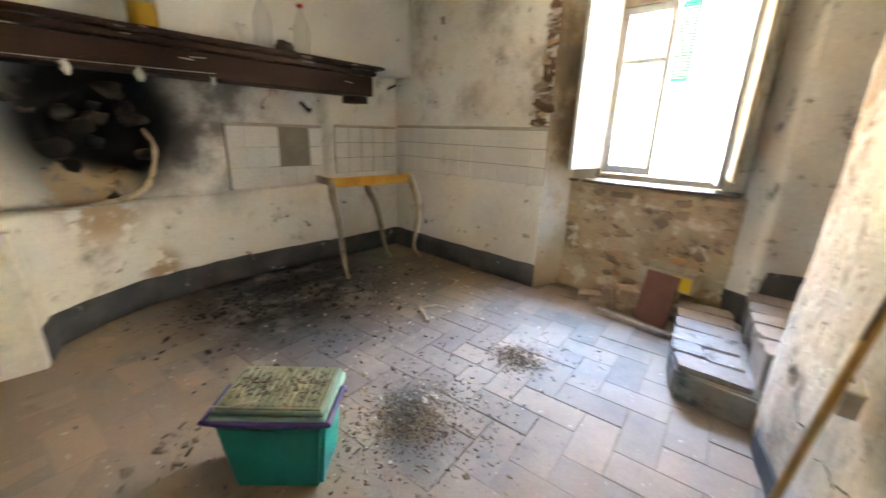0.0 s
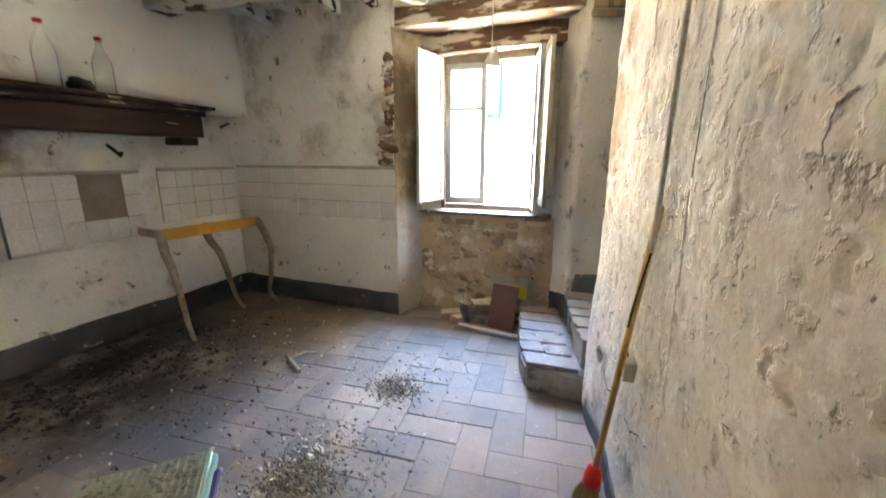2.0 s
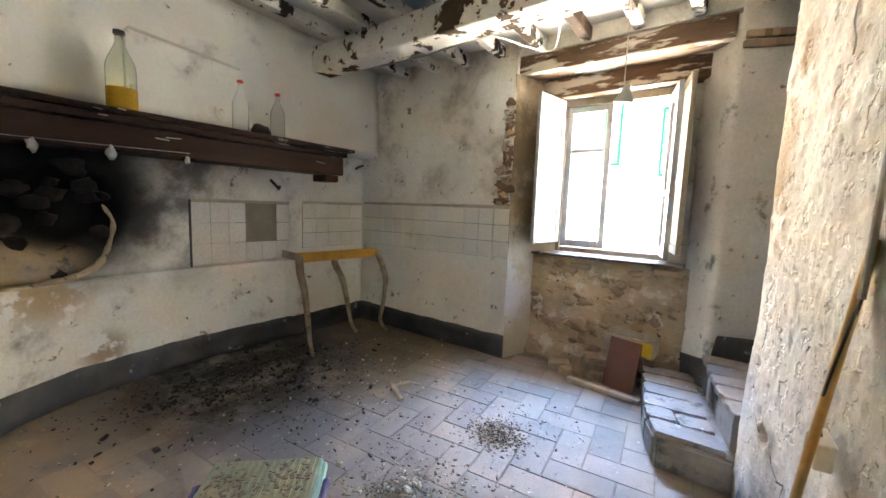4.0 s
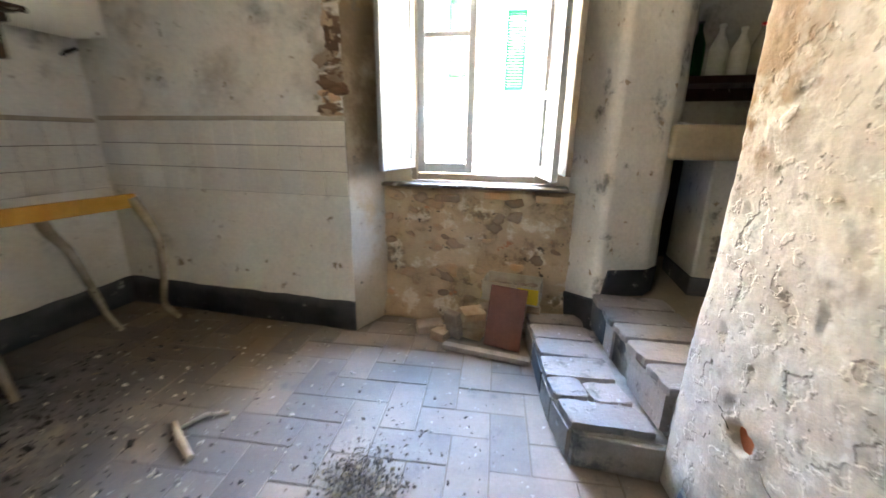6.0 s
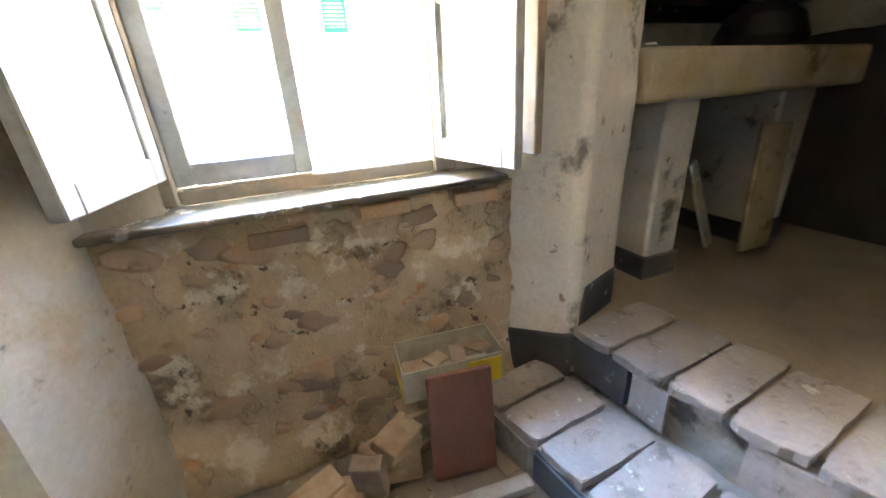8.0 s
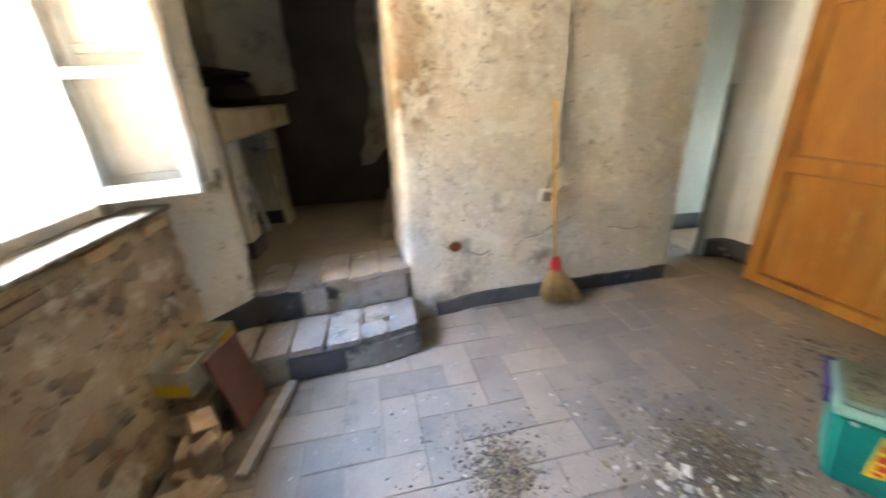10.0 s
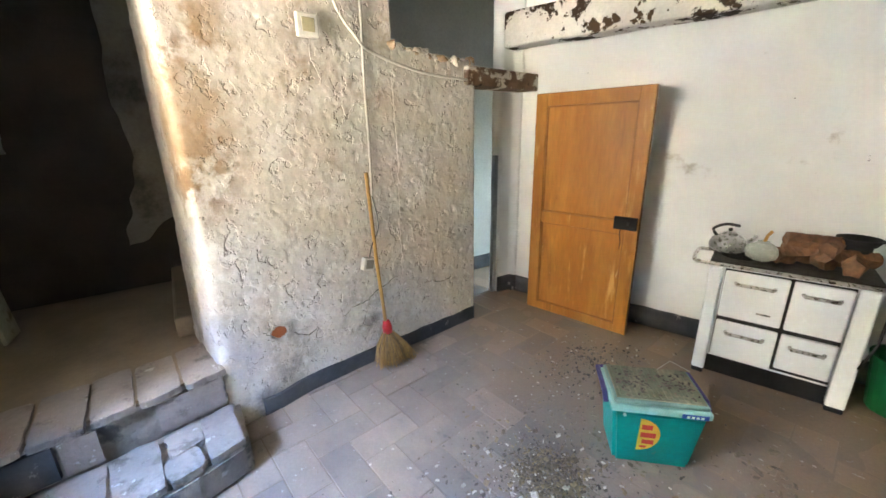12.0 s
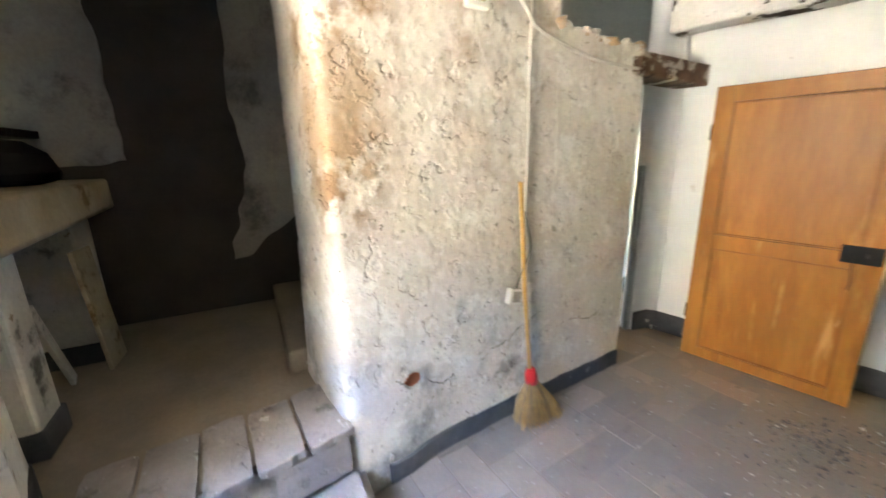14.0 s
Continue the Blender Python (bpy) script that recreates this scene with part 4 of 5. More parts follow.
M_CRACK = material("crack_shadow_dirt", (0.09, 0.07, 0.05), (0.05, 0.04, 0.03), scale=20)
cr = random.Random(31)
for pts, wide in ((((1.54, 0.41), (1.43, 0.487), (1.32, 0.5), (1.18, 0.572), (1.01, 0.62)), 0.005), (((2.06, 0.549), (2.0, 0.51), (1.98, 0.44)), 0.005), (((1.886, 0.49), (1.77, 0.405), (1.695, 0.43), (1.73, 0.345)), 0.006),
                  (((2.15, 0.34), (2.06, 0.39), (2.03, 0.46)), 0.004), (((0.925, 0.458), (0.79, 0.495), (0.57, 0.464), (0.42, 0.554)), 0.004)):
    line = curve_points([(0.0, y, z) for y, z in pts], 7)
    path = []
    for p in line:
        y, z = p.y + cr.uniform(-0.008, 0.008), p.z + cr.uniform(-0.008, 0.008)
        path.append((partition_x(y, z) + 0.0015, y, z))
    n = len(path)
    part("crack", tube(path, [0.6 * wide * (0.25 + math.sin(math.pi * (k + 0.5) / n)) * cr.uniform(0.6, 1.2) for k in range(n)], 5), M_CRACK, partition, "dark crack in the plaster")

# ---- partition fittings ----
M_CABLE = material("dusty_white_cable", (0.6, 0.56, 0.48), (0.5, 0.46, 0.38), rough=0.6)
M_SWITCH = material("aged_white_plastic", (0.7, 0.67, 0.58), (0.6, 0.57, 0.48), rough=0.4, bump=0.05)
conduit = tagged(new("cable_conduit"), "white painted cable conduit down the partition", "conduit")
part("pipe", tube(curve_points([(0.965, 1.2, CEILING), (0.962, 1.205, 2.4), (0.962, 1.215, 1.95), (0.957, 1.215, 1.6), (0.952, 1.225, 1.25)], 6), 0.009), M_CABLE, conduit)
part("lead", tube(curve_points([(0.952, 1.225, 1.25), (0.915, 1.21, 1.05), (0.915, 1.27, 0.92), (0.93, 1.29, 0.82)], 6), 0.004), M_BLACK, conduit)
tagged(part("wall_cable", tube(curve_points([(0.93, 1.45, 2.75), (0.93, 1.38, 2.37), (0.935, 1.26, 2.2), (0.96, 1.15, 2.13), (0.99, 0.79, 2.045), (1.02, 0.38, 2.02), (1.05, 0.2, 2.03)], 6), 0.009), M_CABLE), "sagging old cable along the partition", "cable")
sock = tagged(new("socket_box"), "white plastic socket box hanging from its cable", "socket")
part("box", soft_box((-0.022, -0.045, -0.045), (0.022, 0.045, 0.045), 0.006, pose(0.932, 1.3, 0.79, 12, 0, 8)), M_SWITCH, sock)
part("plate", soft_box((-0.026, -0.03, -0.03), (-0.0225, 0.03, 0.03), 0.001, pose(0.932, 1.3, 0.79, 12, 0, 8), 1), M_CEMENT, sock)
swi = tagged(new("junction_box"), "square white junction box with yellowed cover", "junction box")
part("frame", soft_box((-0.03, -0.06, -0.06), (0.005, 0.06, 0.06), 0.008, pose(0.925, 1.55, 2.22, 0, 0, 4)), M_SWITCH, swi)
part("cover", soft_box((-0.036, -0.035, -0.035), (-0.031, 0.035, 0.035), 0.002, pose(0.925, 1.55, 2.22, 0, 0, 4), 1), material("yellowed_plastic", (0.42, 0.36, 0.2), (0.34, 0.29, 0.16), rough=0.5, bump=0.0), swi, "yellowed cover")
part("wire", tube(curve_points([(0.92, 1.54, 2.16), (0.915, 1.55, 2.07), (0.92, 1.52, 2.0), (0.915, 1.5, 1.95)], 5), 0.0025, 5), M_CABLE, swi)

# ---- broom ----
M_HANDLE = material("broom_wood", (0.55, 0.33, 0.1), (0.45, 0.26, 0.08), rough=0.5, scale=8)
M_STRAW = material("broom_straw", (0.4, 0.25, 0.1), (0.28, 0.17, 0.07), scale=20, vary=0.3, island=True)
broom = tagged(new("broom"), "straw broom with wooden handle and red binding", "broom")
part("handle", tube([(0.853, 1.235, 0.33), (0.902, 1.25, 0.8), (0.966, 1.25, 1.405)], 0.0125, 10), M_HANDLE, broom, smooth=True)
part("binding", tube([(0.846, 1.228, 0.275), (0.849, 1.23, 0.32), (0.853, 1.233, 0.365)], [0.036, 0.036, 0.024], 12), M_RED, broom, "red binding", True)
straw = bmesh.new()
br = random.Random(3)
for k in range(520):
    a, rr = br.uniform(-1, 1), br.uniform(-1, 1)
    top = Vector((0.846 + 0.022 * rr, 1.228 + 0.028 * a, 0.29))
    mid = Vector((0.838 + 0.05 * rr, 1.208 + 0.105 * a, 0.165 + 0.01 * br.random()))
    bot = Vector((0.832 + 0.06 * rr, 1.185 + 0.15 * a + br.uniform(-0.01, 0.01), br.uniform(0.004, 0.04) + 0.02 * abs(a)))
    tube([top, mid, bot], [0.003, 0.0028, 0.0016], 3, straw)
part("bristles", straw, M_STRAW, broom, "splayed straw bristles")

# ---- door leaf ----
M_DOOR = material("orange_varnished_wood", (0.45, 0.205, 0.04), (0.33, 0.13, 0.02), rough=0.42, scale=2.6, bump=0.1, contrast=1.5, spec=0.25, stretch=(1.0, 1.0, 0.16), spots=[((0.58, 0.32, 0.1), 5.0, 0.58, 0.7, None), ((0.24, 0.095, 0.018), 3.5, 0.55, 0.7, None), ((0.66, 0.45, 0.22), 14.0, 0.66, 0.7, ("z", 1.0, 0.5)), ((0.14, 0.06, 0.02), 5.0, 0.6, 0.75, ("z", 0.35, 0.0))])
M_DOOR_EDGE = material("dark_door_moulding", (0.33, 0.14, 0.027), (0.26, 0.1, 0.02), rough=0.5, scale=5.0, bump=0.1)
M_IRON = material("blackened_iron", (0.018, 0.018, 0.018), (0.035, 0.033, 0.031), rough=0.65, spec=0.1)
door = tagged(new("door_leaf"), "orange varnished two-panel wooden door, standing open", "door")
dm = pose(0.94, -0.361, 0.0, 0, 0, 192.2)
DW, DH = 0.915, 1.935
for nm, lo, hi in (("stile", (0, -0.045, 0.015), (0.1, 0, DH)), ("stile", (DW - 0.1, -0.045, 0.015), (DW, 0, DH)), ("rail", (0.1, -0.044, 0.015), (DW - 0.1, -0.001, 0.09)),
                   ("rail", (0.1, -0.044, 0.86), (DW - 0.1, -0.001, 0.96)), ("rail", (0.1, -0.044, DH - 0.1), (DW - 0.1, -0.001, DH))):
    part(nm, soft_box(lo, hi, 0.004, dm), M_DOOR, door)
for lo, hi in (((0.1, -0.024, 0.09), (DW - 0.1, -0.014, 0.86)), ((0.1, -0.024, 0.96), (DW - 0.1, -0.014, DH - 0.1))):
    part("panel", box(bmesh.new(), lo, hi, dm), M_DOOR, door)
for z0, z1 in ((0.09, 0.86), (0.96, DH - 0.1)):
    mo = bmesh.new()
    for lo, hi in (((0.1, -0.034, z0), (0.112, -0.022, z1)), ((DW - 0.112, -0.034, z0), (DW - 0.1, -0.022, z1)), ((0.112, -0.034, z0), (DW - 0.112, -0.022, z0 + 0.012)), ((0.112, -0.034, z1 - 0.012), (DW - 0.112, -0.022, z1))):
        merge(mo, soft_box(lo, hi, 0.003, dm, 1))
    part("moulding", mo, M_DOOR_EDGE, door, "darker moulding round the panel")
lockp = part("lock", soft_box((DW - 0.18, -0.065, 0.9), (DW - 0.01, -0.046, 1.0), 0.005, dm), M_IRON, door, "black iron rim lock")
part("keyhole", soft_box((DW - 0.08, -0.07, 0.94), (DW - 0.065, -0.0655, 0.965), 0.002, dm, 1), M_BLACK, lockp)
part("key_string", tube([dm @ Vector(p) for p in ((DW - 0.12, -0.068, 0.94), (DW - 0.125, -0.07, 0.87), (DW - 0.115, -0.06, 0.8), (DW - 0.12, -0.055, 0.74))], 0.003, 5), M_IRON, door)
for z in (0.3, 1.6):
    part("hinge", tube([dm @ Vector((-0.008, -0.01, z)), dm @ Vector((-0.008, -0.01, z + 0.1))], 0.011), M_IRON, door)
pp = soft_box((0, 0, 0), (0.13, 0.05, 0.012), 0.004, pose(0.25, -0.56, 0.004, 0, 0, 200))
tagged(part("folded_paper", pp, M_FRAME), "folded white paper wedge at the door foot", "paper")
post = soft_box((1.39, -0.325, 0.0), (1.43, -0.275, 1.42), 0.005)
tagged(part("door_post", post, M_FRAME), "thin white painted board standing in the passage", "board", kind="structure")

# ---- cast kitchen stove ----
M_ENAMEL = material("white_enamel", (0.82, 0.83, 0.82), (0.77, 0.78, 0.76), rough=0.22, spec=0.5, scale=3, bump=0.02, grit=0.12, spots=[((0.36, 0.2, 0.08), 6.0, 0.66, 0.72, None)])
M_TOP = material("greasy_hotplate", (0.1, 0.085, 0.07), (0.05, 0.045, 0.04), rough=0.5, scale=8, metal=0.5)
M_CHROME = material("worn_chrome", (0.55, 0.53, 0.49), (0.38, 0.35, 0.31), rough=0.3, metal=0.9, bump=0.05)
stove = tagged(new("kitchen_stove"), "white enamel wood-burning kitchen stove with chrome rail", "stove")
sm = pose(-0.485, -0.47, 0.0, 0, 0, 195.8)
SW, SD = 0.775, 0.42


def sbox(name, lo, hi, mat, r=0.008, parent=None, label=""):
    return part(name, soft_box(lo, hi, r, sm), mat, parent or stove, label)


sbox("body", (0.03, 0.03, 0.14), (SW - 0.03, SD, 0.79), M_ENAMEL)
sbox("recess", (0.085, 0.02, 0.16), (SW - 0.095, 0.032, 0.775), M_IRON, 0.002)
sbox("plinth", (0.04, 0.06, 0.0), (SW - 0.04, SD - 0.02, 0.138), M_IRON)
for x0, x1 in ((0.0, 0.075), (SW - 0.09, SW)):
    sbox("leg_panel", (x0, 0.0, 0.03), (x1, 0.06, 0.785), M_ENAMEL, 0.012)
    sbox("foot", (x0 + 0.004, 0.004, 0.0), (x1 - 0.004, 0.056, 0.028), M_IRON, 0.004)
for name, x0, x1, z0, z1 in (("oven_door", 0.088, 0.405, 0.455, 0.77), ("fire_door", 0.42, SW - 0.1, 0.455, 0.77), ("drawer", 0.088, 0.405, 0.165, 0.425), ("drawer", 0.42, SW - 0.1, 0.19, 0.425)):
    d = sbox(name, (x0, -0.012, z0), (x1, 0.018, z1), M_ENAMEL, 0.01)
    c, half, zh = (x0 + x1) / 2, (x1 - x0) * 0.3, z1 - 0.07
    pts = [(c - half, -0.012, zh), (c - half + 0.005, -0.04, zh), (c + half - 0.005, -0.04, zh), (c + half, -0.012, zh)]
    part("handle", tube([sm @ Vector(p) for p in pts], 0.012, 8), M_CHROME, d, "chrome bar handle", True)
sbox("hotplate", (-0.005, -0.01, 0.792), (SW + 0.005, SD + 0.03, 0.822), M_TOP, 0.008)
ring = [(SW + 0.06, -0.03), (0.0, -0.03), (-0.06, -0.025), (-0.095, 0.03), (-0.1, 0.26), (-0.07, 0.31), (0.0, 0.32)]
part("rail", tube([sm @ Vector(p) for p in curve_points([(x, y, 0.81) for x, y in ring], 4)], 0.013, 8), M_CHROME, stove, "worn chrome towel rail", True)
part("hob_ring", lathe([(0.1, 0.0), (0.1, 0.004), (0.085, 0.006), (0.02, 0.006)], 24, None, sm @ Matrix.Translation((0.14, 0.2, 0.8225))), M_IRON, stove)
part("badge", soft_box((0.28, -0.0165, 0.52), (0.35, -0.0125, 0.53), 0.001, sm, 1), M_CHROME, stove)
tagged(part("poker", tube([sm @ Vector((SW + 0.035, -0.03, 0.77)), sm @ Vector((SW + 0.03, -0.034, 0.5)), sm @ Vector((SW - 0.01, -0.025, 0.33))], 0.007, 6), M_IRON), "black iron poker hung on the stove rail", "poker")


def on_stove(u, v, z=0.823, turn=0.0):
    return sm @ pose(u, v, z, 0, 0, turn)


M_STEEL = material("dull_aluminium", (0.56, 0.56, 0.54), (0.42, 0.42, 0.4), rough=0.32, metal=0.9, bump=0.05)
kettle = tagged(new("kettle"), "dull aluminium kettle with dark handle on the stove", "kettle")
km = on_stove(0.06, 0.3, 0.823, 20)
part("body", lathe([(0.085, 0.0), (0.108, 0.015), (0.112, 0.05), (0.1, 0.085), (0.07, 0.11), (0.045, 0.115)], 24, None, km), M_STEEL, kettle, smooth=True)
lid = part("lid", lathe([(0.05, 0.116), (0.04, 0.13), (0.012, 0.137)], 20, None, km), M_STEEL, kettle, smooth=True)
part("knob", lathe([(0.009, 0.137), (0.014, 0.15), (0.008, 0.16)], 12, None, km), M_BLACK, lid, smooth=True)
part("spout", tube([km @ Vector(p) for p in ((0.09, 0, 0.05), (0.13, 0, 0.08), (0.16, 0, 0.115))], [0.022, 0.015, 0.011], 10), M_STEEL, kettle, smooth=True)
part("handle", tube([km @ Vector(p) for p in curve_points([(-0.07, 0, 0.1), (-0.1, 0, 0.15), (-0.03, 0, 0.185), (0.05, 0, 0.175)], 5)], 0.01, 8), M_BLACK, kettle, smooth=True)
M_GOURD = material("grey_glazed_pot", (0.42, 0.43, 0.38), (0.33, 0.34, 0.3), rough=0.25, bump=0.05)
jug = tagged(new("round_jar"), "round grey-green glazed jar with wooden stick", "jar")
jm = on_stove(0.245, 0.17)
part("body", lathe([(0.045, 0.0), (0.08, 0.02), (0.092, 0.055), (0.08, 0.09), (0.045, 0.112), (0.03, 0.118), (0.034, 0.125)], 24, None, jm), M_GOURD, jug, smooth=True)
part("stick", tube([jm @ Vector(p) for p in ((0, 0, 0.11), (0.01, 0.01, 0.16), (0.03, 0.02, 0.19))], 0.01, 6), M_HANDLE, jug)
M_BARK = material("split_log_wood", (0.27, 0.14, 0.075), (0.13, 0.075, 0.045), scale=14, bump=0.9)
M_CUT = material("cut_log_end", (0.42, 0.21, 0.09), (0.33, 0.15, 0.06), scale=12)
for u, v, z, L, r, a, tilt in ((0.4, 0.22, 0.875, 0.22, 0.055, 35, 0), (0.52, 0.2, 0.87, 0.2, 0.045, 110, 0), (0.66, 0.16, 0.875, 0.2, 0.05, 80, 0), (0.5, 0.31, 0.88, 0.3, 0.055, 5, 0), (0.47, 0.27, 0.96, 0.26, 0.05, 20, 4), (0.57, 0.26, 0.945, 0.2, 0.04, 70, -3), (0.68, 0.3, 0.875, 0.2, 0.05, 30, 0)):
    log = tagged(new("log"), "rough split firewood log stacked on the stove", "log", "logs on the stove")
    m = on_stove(u, v, z, a) @ pose(0, 0, 0, 0, tilt, 0)
    n = 7
    pts = [m @ Vector((L * (i / n - 0.5), 0.012 * noise.noise((i * 0.6, u * 9, 0)), 0)) for i in range(n + 1)]
    bm = tube(pts, [r * (1 + 0.2 * noise.noise((i * 0.8, u * 20, v * 9))) for i in range(n + 1)], 5 if L < 0.24 else 6)
    bmesh.ops.subdivide_edges(bm, edges=bm.edges[:], cuts=1, use_grid_fill=True)
    for q in bm.verts:
        q.co += Vector((1, 1, 1)) * 0.012 * noise.noise(q.co * 22) + Vector((0, 0.6, 1)) * 0.006 * noise.noise(q.co * 60)
    part("bark", bm, M_BARK, log)
    e = m @ pose(L / 2 + 0.001, 0, 0, 0, 90, 0)
    part("cut_end", lathe([(r * 0.9, 0.0), (r * 0.86, 0.008), (r * 0.3, 0.01)], 10, None, e), M_CUT, log)
pan = tagged(new("frying_pan"), "black iron pan with long handle behind the logs", "pan")
pm = on_stove(0.68, 0.36, 0.95)
part("dish", lathe([(0.08, 0.0), (0.1, 0.03), (0.104, 0.045), (0.098, 0.045), (0.078, 0.006)], 20, None, pm), M_IRON, pan)
part("handle", tube([pm @ Vector((0.09, 0, 0.03)), pm @ Vector((0.17, -0.03, 0.06)), pm @ Vector((0.25, -0.05, 0.075))], 0.01, 6), M_IRON, pan)
part("stand", lathe([(0.06, -0.127), (0.07, -0.12), (0.07, -0.002)], 14, None, pm), M_IRON, pan)
bin_ = tagged(new("green_bucket"), "dark green plastic bucket beside the stove", "bucket")
bmx = sm @ pose(1.02, 0.24, 0)
part("body", lathe([(0.13, 0.0), (0.135, 0.01), (0.17, 0.33), (0.18, 0.335), (0.18, 0.35), (0.165, 0.35), (0.125, 0.015)], 24, None, bmx), material("green_bucket_plastic", (0.01, 0.13, 0.04), (0.012, 0.1, 0.03), rough=0.45), bin_)

# ---- cool box ----
M_TEAL = material("teal_plastic", (0.0, 0.25, 0.2), (0.005, 0.21, 0.17), rough=0.42, scale=3, bump=0.05, spots=[((0.12, 0.16, 0.12), 7, 0.62, 0.75, None)])
M_MINT = material("mint_plastic", (0.3, 0.5, 0.42), (0.2, 0.36, 0.3), rough=0.5, bump=0.05)
M_LID = material("dirty_green_lid", (0.19, 0.2, 0.13), (0.12, 0.125, 0.075), rough=0.7, scale=9, spots=[((0.27, 0.24, 0.15), 8, 0.5, 0.65, None)])
M_PURPLE = material("violet_plastic", (0.06, 0.045, 0.16), (0.05, 0.04, 0.13), rough=0.5, bump=0)
M_YELLOW = material("yellow_sticker", (0.75, 0.5, 0.05), (0.65, 0.42, 0.05), rough=0.5, bump=0)
M_STRED = material("red_sticker", (0.6, 0.06, 0.03), (0.5, 0.05, 0.03), rough=0.5, bump=0)
M_BLUE = material("blue_label", (0.03, 0.07, 0.3), (0.03, 0.06, 0.25), rough=0.5, bump=0)
cooler = tagged(new("cool_box"), "teal plastic cool box with dirty leaf-strewn green lid", "cool box")
cm = pose(-0.608, 0.736, 0.0, 0, 0, 223.8)
CW, CD = 0.425, 0.3
cb = bmesh.new()
lo = [cb.verts.new(cm @ Vector(p)) for p in ((0.035, 0.025, 0.0), (CW - 0.035, 0.025, 0.0), (CW - 0.035, CD - 0.025, 0.0), (0.035, CD - 0.025, 0.0))]
hi = [cb.verts.new(cm @ Vector(p)) for p in ((0, 0, 0.33), (CW, 0, 0.33), (CW, CD, 0.33), (0, CD, 0.33))]
cb.faces.new(lo[::-1]), cb.faces.new(hi)
for i in range(4):
    cb.faces.new((lo[i], lo[(i + 1) % 4], hi[(i + 1) % 4], hi[i]))
bmesh.ops.bevel(cb, geom=cb.edges[:], offset=0.018, segments=3, affect="EDGES")
part("body", cb, M_TEAL, cooler)
part("rim", soft_box((-0.012, -0.012, 0.33), (CW + 0.012, CD + 0.012, 0.37), 0.012, cm, 3), M_MINT, cooler, "pale mint rim")
lidp = part("lid", soft_box((0.0, 0.0, 0.371), (CW, CD, 0.397), 0.012, cm, 3), material("grimy_mint_plastic", (0.17, 0.28, 0.23), (0.12, 0.19, 0.15), rough=0.55, scale=6), cooler, "grimy mint lid rim")
part("lid_top", soft_box((0.014, 0.012, 0.39), (CW - 0.014, CD - 0.012, 0.403), 0.004, cm), M_LID, lidp, "dirty dark green lid panel")
for k in range(14):
    part("rib", soft_box((0.03 + 0.0265 * k, 0.024, 0.4025), (0.045 + 0.0265 * k, CD - 0.024, 0.4075), 0.002, cm, 1), M_LID, lidp)
hp = [(-0.022, 0.06, 0.33), (-0.024, 0.1, 0.36), (-0.02, CD + 0.02, 0.362), (0.05, CD + 0.026, 0.362), (CW - 0.05, CD + 0.026, 0.362), (CW + 0.02, CD + 0.02, 0.362), (CW + 0.024, 0.1, 0.36), (CW + 0.022, 0.06, 0.33)]
part("carry_handle", tube([cm @ Vector(p) for p in hp], 0.013, 8), M_PURPLE, cooler, "violet carry handle")
stk = bmesh.new()
pts = [(0.13, -0.0)] + [(0.13 + 0.1 * math.sin(a), 0.1 - 0.1 * math.cos(a)) for a in np.linspace(0, math.pi, 14)]
f = [stk.verts.new(cm @ Vector((x, 0.0215 - 0.0725 * (0.1 + z) - 0.002, 0.1 + z))) for x, z in pts]
stk.faces.new(f)
sticker = part("sticker", stk, M_YELLOW, cooler, "half-round yellow sticker with red blocks")
for x0, z0, w, h in ((0.14, 0.235, 0.05, 0.03), (0.14, 0.185, 0.07, 0.032), (0.15, 0.145, 0.055, 0.028), (0.145, 0.12, 0.03, 0.014)):
    q = bmesh.new()
    q.faces.new([q.verts.new(cm @ Vector((x, 0.0215 - 0.0725 * z - 0.0035, z))) for x, z in ((x0, z0), (x0 + w, z0), (x0 + w, z0 + h), (x0, z0 + h))])
    part("print", q, M_STRED, sticker)
part("label_strip", soft_box((CW - 0.125, -0.0165, 0.337), (CW - 0.01, -0.0125, 0.361), 0.001, cm, 1), M_BLUE, cooler, "blue label strip")
for k in range(4):
    part("label_mark", soft_box((CW - 0.105 + 0.02 * k, -0.0185, 0.343), (CW - 0.092 + 0.02 * k, -0.0168, 0.355), 0.0005, cm, 1), M_SWITCH, cooler)
part("latch_screw", lathe([(0.008, 0), (0.008, 0.006), (0.004, 0.008)], 10, None, cm @ pose(0.055, 0.004, 0.31, 90, 0, 0)), M_SWITCH, cooler)

# ---- rubbish under the window ----
M_CARD = material("damp_cardboard", (0.5, 0.45, 0.34), (0.38, 0.33, 0.24), scale=10)
M_CARDY = material("yellow_printed_card", (0.68, 0.47, 0.02), (0.58, 0.4, 0.03), rough=0.6, bump=0.05)
M_SLAB = material("terracotta_slab", (0.22, 0.105, 0.08), (0.18, 0.09, 0.07), scale=9, bump=0.4)
M_OLDBRICK = material("dusty_old_brick", (0.44, 0.35, 0.26), (0.32, 0.22, 0.15), scale=10, bump=0.7, vary=0.2)
M_GREYW = material("grey_weathered_board", (0.4, 0.37, 0.33), (0.3, 0.27, 0.23), scale=12)
pl = soft_box((0.0, 0.0, 0.0), (0.575, 0.055, 0.037), 0.005)
pl.transform(pose(-0.322, 2.995, 0.004, 0, 0, -6.5))
tagged(part("plank", pl, M_GREYW), "short grey weathered plank on the floor", "plank")
sl = soft_box((-0.12, -0.012, 0.0), (0.125, 0.012, 0.415), 0.006)
sl.transform(pose(0.06, 3.1, 0.012, -12, 2, -8))
tagged(part("clay_slab", sl, M_SLAB), "reddish clay slab leaning against a box", "slab")
